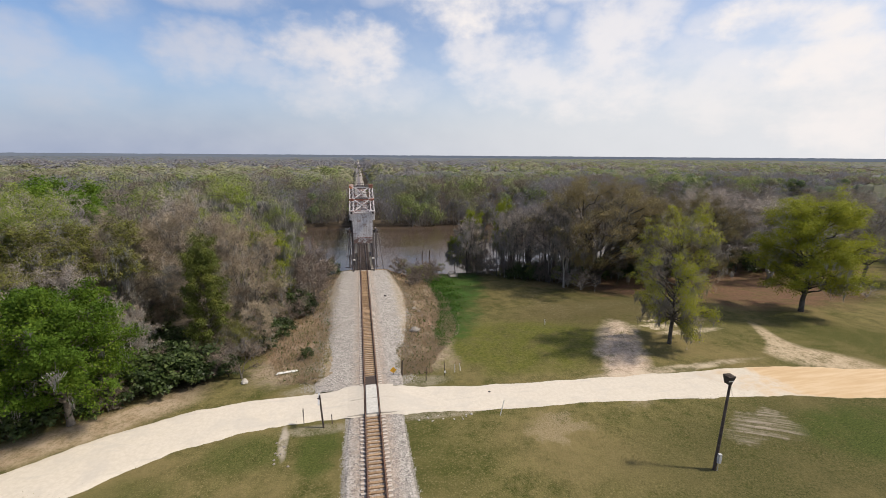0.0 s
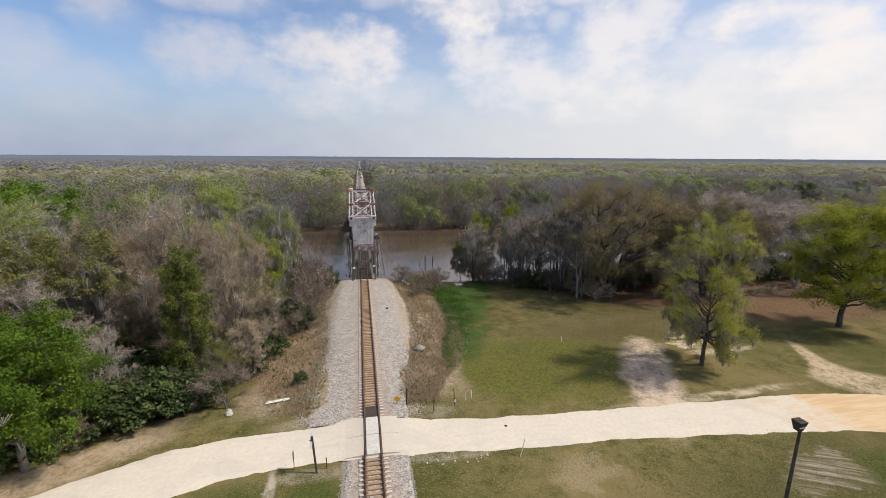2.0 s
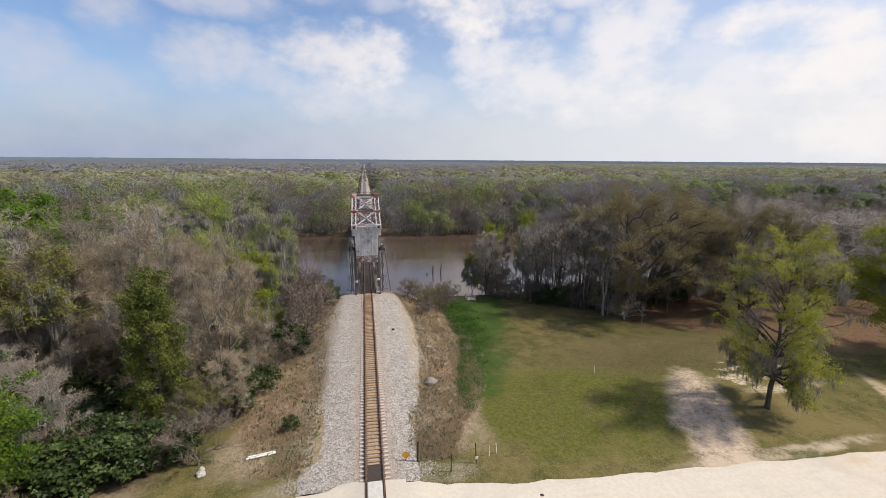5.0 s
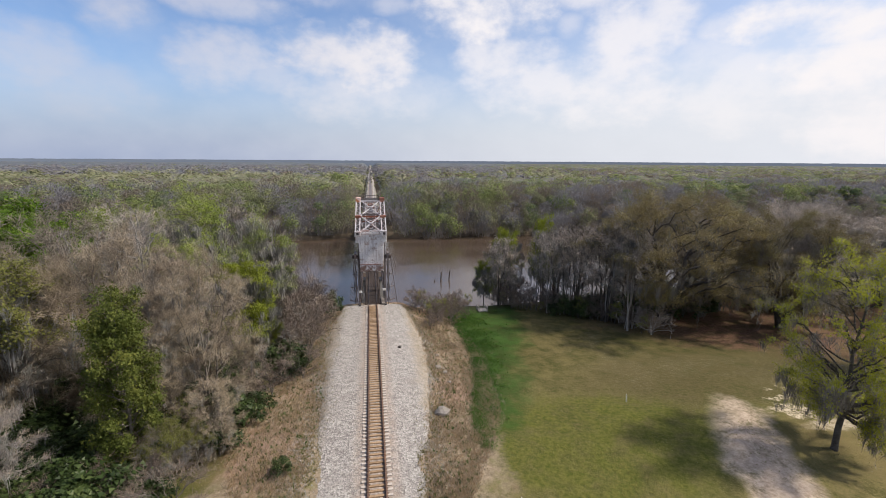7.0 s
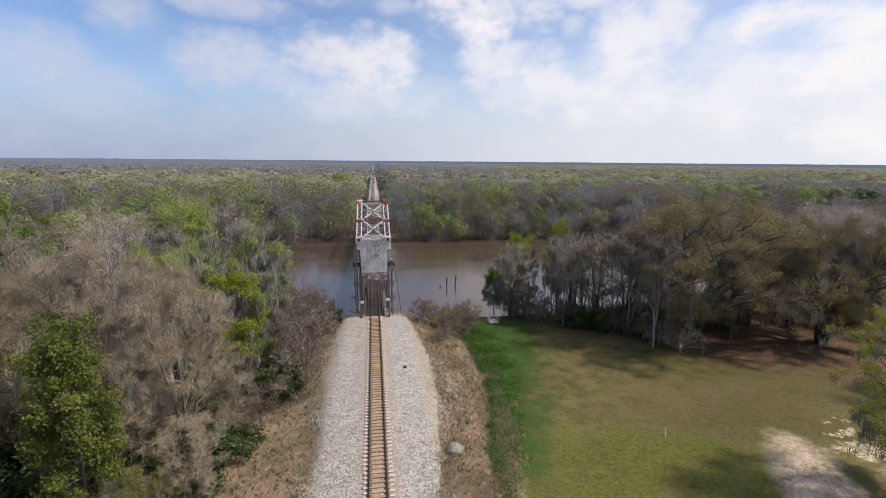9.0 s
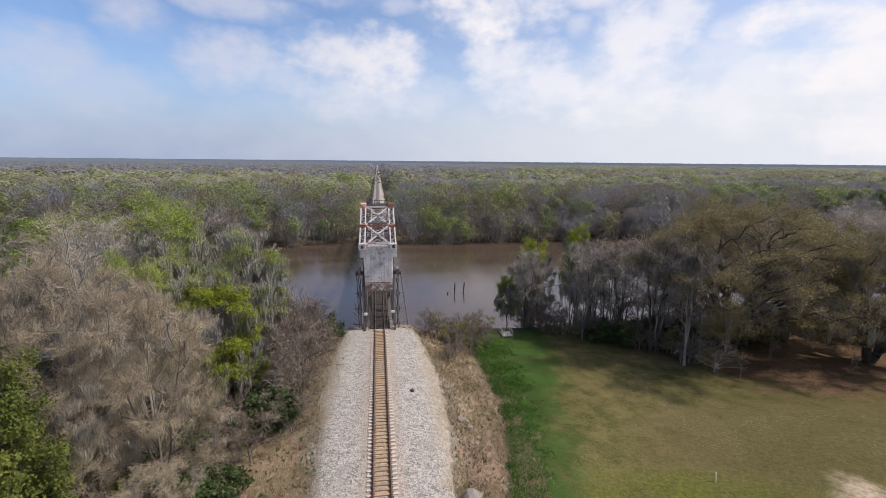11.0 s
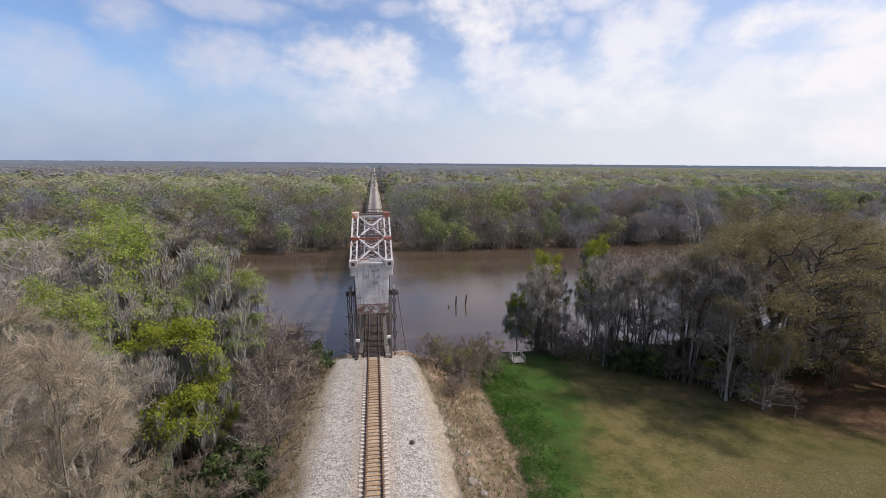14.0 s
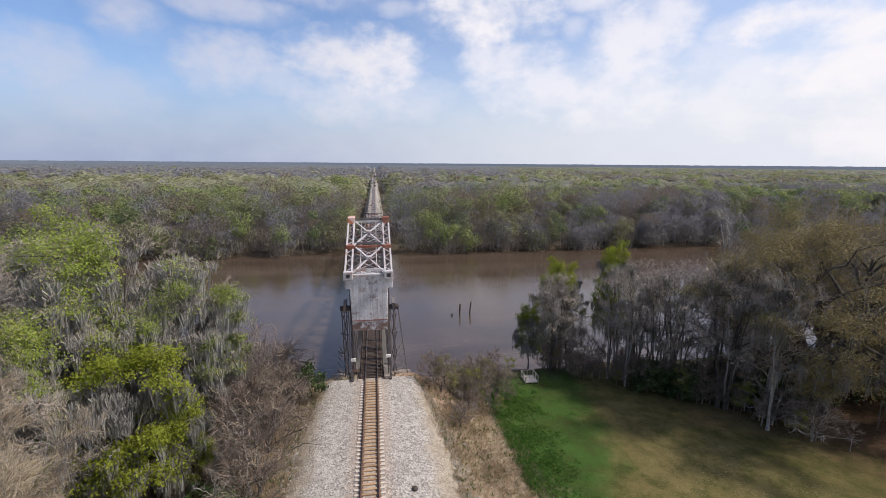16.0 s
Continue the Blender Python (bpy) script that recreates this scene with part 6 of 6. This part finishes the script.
# ---- small things along the road ----
def build_lamp():
    lamp = thing("yard_lamp", (29.2, 37.4, ground_z(29.2, 37.4)), "leaning dark wooden pole with a floodlight on top", "lamp")
    top = Vector((1.0, 0.7, 8.6))
    bm = bmesh.new()
    tube(bm, (0, 0, -0.5), top, 0.15, 0.10, 10)
    part("pole", bm, WOOD_DARK, lamp, "dark leaning timber pole")
    # a tapering slatted box, open at the foot, with a pale reflector band
    cx, cy = top.x - 0.34, top.y - 0.1
    bm = bmesh.new()
    rings = [[bm.verts.new((cx + i * r, cy + j * r, z)) for i, j in ((-1, -1), (1, -1), (1, 1), (-1, 1))] for r, z in ((0.20, 7.98), (0.24, 8.2), (0.33, 8.62), (0.33, 8.7))]
    for lo, hi in zip(rings, rings[1:]):
        for k in range(4):
            bm.faces.new((lo[k], lo[(k + 1) % 4], hi[(k + 1) % 4], hi[k]))
    bm.faces.new(rings[0][::-1]), bm.faces.new(rings[-1])
    head = part("lamp_head", bm, STEEL_DARK, lamp, "dark tapering floodlight housing")
    bm = bmesh.new()
    block(bm, (cx - 0.27, cy - 0.31, 8.26), (cx + 0.27, cy - 0.26, 8.34), 0.01)
    part("reflector", bm, GREY_BOX, head, "pale reflector band")
    for k in range(4):
        bm = bmesh.new()
        block(bm, (cx - 0.36, cy - 0.36 + 0.19 * k, 8.7), (cx + 0.36, cy - 0.24 + 0.19 * k, 8.75), 0.01)
        part("slat", bm, WOOD_DARK, head)
    bm = bmesh.new()
    bar(bm, (top.x - 0.1, top.y, 8.35), (top.x + 0.25, top.y, 8.55), 0.07, 0.07)
    part("bracket", bm, STEEL_DARK, lamp)
    bm = bmesh.new()
    block(bm, (0.12, -0.22, 0.75), (0.42, 0.02, 1.65), 0.02)
    part("meter_box", bm, GREY_BOX, lamp, "small grey metal box")
    bm = bmesh.new()
    tube(bm, (0.2, -0.12, -0.1), (0.26, -0.1, 0.8), 0.03, 0.03, 6)
    part("conduit", bm, GREY_BOX, lamp)
    bm = bmesh.new()
    p = [top + Vector((0.05, 0, -0.1)) + Vector((1.6, 1.0, -2.6)) * u + Vector((0, 0, -0.5)) * (4 * u * (1 - u)) for u in [k / 8 for k in range(9)]]
    for a, b in zip(p, p[1:]):
        tube(bm, a, b, 0.012, 0.012, 4)
    part("loose_cable", bm, STEEL_DARK, lamp, "loose hanging cable")


build_lamp()


def upright(name, x, y, h, r, mat, label, lean=(0.0, 0.0), category="post", group="", square=False):
    ob = thing(name, (x, y, ground_z(x, y)), label, category, group)
    bm = bmesh.new()
    if square:
        bar(bm, (0, 0, -0.4), (lean[0], lean[1], h), r * 2, r * 2, (0, 1, 0))
    else:
        tube(bm, (0, 0, -0.4), (lean[0], lean[1], h), r, r * 0.9, 8)
    bmesh.ops.bevel(bm, geom=[e for e in bm.edges if all(v.co.z > h - 0.1 for v in e.verts)], offset=r * 0.3, segments=1, affect="EDGES")
    part("shaft", bm, mat, ob)
    return ob


def build_signs():
    x = thing("crossbuck_sign", (-4.9, 49.9, ground_z(-4.9, 49.9)), "railway crossing sign on a dark post seen from behind", "sign")
    bm = bmesh.new()
    bar(bm, (0, 0, -0.4), (-0.25, 0.1, 3.55), 0.16, 0.16, (0, 1, 0))
    part("post", bm, WOOD_DARK, x)
    for s in (-1, 1):
        bm = bmesh.new()
        bar(bm, (-0.33, 0.1 - 0.5 * s, 2.75), (-0.33, 0.1 + 0.5 * s, 3.55), 0.03, 0.2, (1, 0, 0))
        part("blade", bm, GREY_BOX if s > 0 else STEEL_DARK, x, "flat sign blade")
    y = thing("warning_sign", (2.85, 59.2, ground_z(2.85, 59.2)), "small yellow diamond sign beside the track", "sign")
    bm = bmesh.new()
    tube(bm, (0, 0.03, -0.4), (0, 0.03, 0.95), 0.03, 0.03, 6)
    part("post", bm, STEEL_DARK, y)
    bm = bmesh.new()
    block(bm, (-0.3, -0.02, -0.3), (0.3, 0.0, 0.3), 0.008)
    bm.transform(Matrix.Translation((0, 0, 0.75)) @ Matrix.Rotation(radians(45), 4, "Y"))
    part("board", bm, YELLOW, y, "yellow diamond board")
    s = thing("roadside_sign", (-6.9, 50.7, ground_z(-6.9, 50.7)), "narrow grey sign on a thin post", "sign")
    bm = bmesh.new()
    tube(bm, (0, 0, -0.3), (0, 0, 1.9), 0.035, 0.035, 6)
    part("post", bm, STEEL_GREY, s)
    bm = bmesh.new()
    block(bm, (-0.05, -0.14, 1.0), (0.03, 0.14, 1.75), 0.02)
    part("board", bm, STEEL_GREY, s)
    upright("wooden_post", -4.1, 50.3, 1.1, 0.05, WOOD_DARK, "short dark wooden post at the road edge")
    upright("wooden_post", 3.9, 59.0, 2.1, 0.09, WOOD_DARK, "weathered wooden post beside the track", (0.05, 0))
    upright("wooden_post", 6.7, 57.3, 1.8, 0.05, WOOD_DARK, "dark wooden fence post at the road edge")
    p = upright("marker_post", 9.2, 58.0, 2.1, 0.05, WOOD_DARK, "dark post carrying a small white tag", (-0.15, 0))
    bm = bmesh.new()
    block(bm, (-0.15, -0.1, 0.45), (0.12, -0.07, 0.75), 0.01)
    part("tag", bm, WHITE, p, "small white tag")
    upright("white_post", 10.6, 58.7, 1.15, 0.045, WHITE, "thin white post beside the road", group="white posts")
    upright("white_post", 11.4, 58.9, 1.1, 0.045, WHITE, "thin white post beside the road", (-0.12, 0), group="white posts")
    upright("white_post", 29.2, 72.6, 1.0, 0.06, WHITE, "short leaning white post on the meadow", (-0.12, 0.0), group="white posts")
    upright("white_pole", 13.2, 48.6, 1.7, 0.05, WHITE, "leaning white pole at the road edge", (0.55, 0.2))
    upright("wooden_post", 47.6, 60.0, 1.5, 0.06, WOOD_GREY, "grey wooden post beside the oak")
    z = ground_z(-10.2, 62.2)
    fallen = thing("fallen_boards", (-10.2, 62.2, z), "pair of broken white-painted boards lying in grass", "board", turn=5.0)
    for k, (x0, x1, y0, y1) in enumerate(((-1.25, 1.1, 0.16, 0.34), (-1.35, 0.4, -0.12, -0.02), (0.5, 1.2, 0.0, 0.06))):
        bm = bmesh.new()
        bar(bm, (x0, y0, 0.10), (x1, y1, 0.13 + 0.04 * k), 0.2, 0.07)
        bmesh.ops.bevel(bm, geom=bm.edges[:], offset=0.02, segments=1, affect="EDGES")
        part("board", bm, WHITE, fallen)


build_signs()


def rock(name, x, y, r, flat, mat, label, seed, category="rock"):
    bm = bmesh.new()
    bmesh.ops.create_icosphere(bm, subdivisions=2, radius=r)
    for v in bm.verts:
        v.co *= 1 + 0.35 * noise.noise(v.co * (1.6 / r) + Vector((seed, 0, 0)))
        v.co.z *= flat
    z = max(ground_z(x, y), bed_z(y, x) if abs(x) < ballast_half(y, x) else -99)
    bm.transform(Matrix.Translation((x, y, z + r * flat * 0.45)))
    tagged(part(name, bm, mat), label, category)


rock("white_boulder", -14.9, 60.5, 0.4, 0.6, STONE, "whitish lump of broken concrete in grass", 1)
rock("stone", -15.1, 61.3, 0.28, 0.6, STONE, "small pale stone in the grass", 2, "stone")
rock("dark_stone", 3.75, 90.5, 0.28, 0.6, STEEL_DARK, "dark stone lying on the ballast", 3, "stone")
rock("boulder", 7.4, 73.6, 0.85, 0.55, ROCK, "grey boulder on the embankment slope", 4)
rock("boulder", 8.8, 86.0, 0.5, 0.5, ROCK, "grey-brown boulder on the embankment slope", 5)
rock("boulder", 9.6, 84.5, 0.4, 0.5, ROCK, "grey-brown boulder on the embankment slope", 6)
for k in range(11):
    rock("boulder", 6.9 + PLANT.random() * 3.2, 66.0 + 40.0 * PLANT.random(), PLANT.uniform(0.15, 0.3), 0.5, ROCK, "grey stone half sunk in the embankment grass", 60 + k, "stone")
rock("clod", 13.5, 53.2, 0.16, 0.5, STEEL_DARK, "dark clod of dirt on the road", 7, "clod")
for k in range(14):
    rock("rubble", 13.5 - 9.0 + PLANT.uniform(0, 6), 49.8 - PLANT.uniform(0, 1.2), PLANT.uniform(0.07, 0.15), 0.6, STONE, "pale rubble along the road edge", 20 + k, "rubble")
for k in range(12):
    rock("rubble", -8.6 + PLANT.gauss(0, 0.5), 47.2 + PLANT.gauss(0, 1.6), PLANT.uniform(0.06, 0.14), 0.4, ROCK, "grey rubble in a washed-out gully", 40 + k, "rubble")


def build_landing():
    x0, y0 = 22.2, 112.6
    z0 = ground_z(x0, y0)
    deck = thing("river_landing", (x0, y0, z0), "small weathered wooden landing with a railing at the riverbank", "landing")
    for k in range(7):
        bm = bmesh.new()
        block(bm, (-0.9, -1.0 + 0.3 * k, 0.2), (0.9, -0.73 + 0.3 * k, 0.26), 0.008)
        part("plank", bm, WOOD_GREY, deck)
    for sx in (-0.9, 0.9):
        for sy in (-0.95, 0.05, 1.0):
            bm = bmesh.new()
            bar(bm, (sx, sy, -1.2), (sx, sy, 1.15), 0.11, 0.11, (0, 1, 0))
            part("post", bm, WOOD_GREY, deck)
        bm = bmesh.new()
        bar(bm, (sx, -0.95, 1.08), (sx, 1.0, 1.08), 0.09, 0.05)
        part("rail", bm, WOOD_GREY, deck)
    for k in range(5):
        bm = bmesh.new()
        bar(bm, (-0.9 + 0.45 * k, 1.0, 0.2), (-0.9 + 0.45 * k, 1.0, 1.1), 0.09, 0.04, (0, 1, 0))
        part("slat", bm, WOOD_GREY, deck)
    bm = bmesh.new()
    bar(bm, (-0.95, 1.02, 1.1), (0.95, 1.02, 1.1), 0.09, 0.05)
    part("rail", bm, WOOD_GREY, deck)


build_landing()
for x, y, h, lean in ((20.6, 155.6, 2.7, (0.1, 0)), (23.1, 155.8, 2.8, (0.35, 0.2)), (18.8, 155.0, 0.5, (-0.2, 0))):
    ob = thing("timber_pile", (x, y, WATER_Z), "old dark timber pile standing in the river", "pile", "river piles")
    bm = bmesh.new()
    tube(bm, (-lean[0], 0, -4.0), (lean[0], lean[1], h), 0.22, 0.18, 10)
    part("shaft", bm, WOOD_DARK, ob)


def build_tufts():
    """Dry grass on the embankment, weeds on the lush strip and rough grass by the road."""
    rs = np.random.RandomState(9)

    def scatter(name, n, where, height, width, mat, label):
        got = []
        while len(got) < n:
            x, y = where(rs)
            if x is None:
                continue
            got.append((x, y, ground_z(x, y)))
        p = np.array(got)
        up = np.tile(np.array([[0, 0, 1.0]]), (len(p), 1))
        tagged(soup(name, fans(rs, p, up, 6, height, width, 0.45, 0.1), 3, mat), label, "grass", kind="stuff")

    def slope(side, lo, hi):
        def where(r):
            y = r.uniform(59, 111)
            h = ballast_half(y, side)
            x = side * (h + (lo + (hi - lo) * r.beta(1.2, 1.3)) * (0.45 + 0.55 * ease(y, 58, 75)))
            return (x, y) if wob(x, y, 0.25, 8.0) > r.uniform(-0.8, 0.25) else (None, None)
        return where

    scatter("dry_grass", 9000, slope(1, -1.0, 8.0), 0.4, 0.04, GRASS_DRY, "tufts of dry tan grass on the embankment")
    scatter("dead_weeds", 3000, slope(1, -0.5, 8.5), 0.5, 0.03, TWIG_TAN, "dead brown weed stalks on the embankment")
    scatter("dry_grass", 7500, slope(-1, -0.9, 9.0), 0.42, 0.04, GRASS_DRY, "tufts of dry tan grass on the embankment")
    scatter("dead_weeds", 2000, slope(-1, 0.2, 10.0), 0.55, 0.03, TWIG_TAN, "dead brown weed stalks on the embankment")

    def strip(r):
        y = 66 + 46 * r.beta(1.6, 1.0)
        lo, hi = 10.6 + 4.6 * ease(y, 66, 92), 15.5 + (y - 68) * 0.36
        x = lo - 0.5 + (hi - lo) * r.beta(0.8, 4.5)
        return x, y

    spots = []
    while len(spots) < 2600:
        x, y = strip(rs)
        if wob(x, y, 0.35, 3.0) > rs.uniform(-0.5, 0.2):
            spots.append((x, y, ground_z(x, y) + 0.1))
    up = np.tile(np.array([[0, 0, 1.0]]), (len(spots), 1))
    tagged(soup("green_weeds", leaves(rs, np.array(spots), up, 14, 0.28, 0.16, 0.35), 3, GRASS_GREEN), "lush green weeds along the embankment's foot", "weeds", kind="stuff")

    def verge(r):
        x = r.uniform(-30, 45)
        y = r.choice((r.uniform(36, 48), r.uniform(58, 66)))
        if abs(x) < 6.5 or wob(x, y, 0.2, 4.0) < r.uniform(-0.3, 0.5):
            return None, None
        return x, y

    scatter("rough_grass", 3000, verge, 0.11, 0.04, GRASS_ROUGH, "rough straw-coloured grass")
    for side in (1, -1):
        scatter("dry_grass", 1500, slope(side, -2.2, 1.2), 0.26, 0.05, GRASS_ROUGH, "short straw-coloured grass creeping into the ballast's edge")
    scatter("slope_weeds", 900, slope(1, -0.3, 7.5), 0.4, 0.07, GRASS_GREEN, "green weeds among dry grass on the embankment")
    scatter("slope_weeds", 900, slope(-1, -0.3, 8.5), 0.4, 0.07, GRASS_GREEN, "green weeds among dry grass on the embankment")


build_tufts()


def build_loose_stones():
    """Stones that have rolled off the bed over its shoulders and the crossing's edge."""
    rs = np.random.RandomState(21)
    out = []
    while len(out) < 20000:
        y = rs.uniform(57, 109) if rs.uniform() < 0.75 else rs.uniform(28, 51)
        side = rs.choice((-1, 1))
        h = ballast_half(y, side)
        x = side * (h + (rs.normal(0.05, 0.75) if y > 57 else rs.normal(-0.1, 0.16)))
        z = max(ground_z(x, y), bed_z(y, x) - 0.1 if abs(x) < h else -99)
        out.append((x, y, z + 0.03))
    p = np.array(out)
    n = len(p)
    r = rs.uniform(0.03, 0.06, (n, 1)) + 0.06 * rs.uniform(0, 1, (n, 1)) ** 4
    c = [p + rs.normal(0, 0.25, (n, 3)) * r + r * np.array(q) for q in ((-1, -0.7, -0.4), (1, -0.7, -0.4), (0, 1, -0.4), (0.1, 0, 0.8))]
    tri = [np.stack([c[i], c[j], c[k]], 1) for i, j, k in ((0, 1, 3), (1, 2, 3), (2, 0, 3))]
    tagged(soup("loose_stones", np.concatenate(tri).reshape(-1, 3), 3, STONE), "loose grey stones scattered beside the track", "stones", kind="stuff")


build_loose_stones()
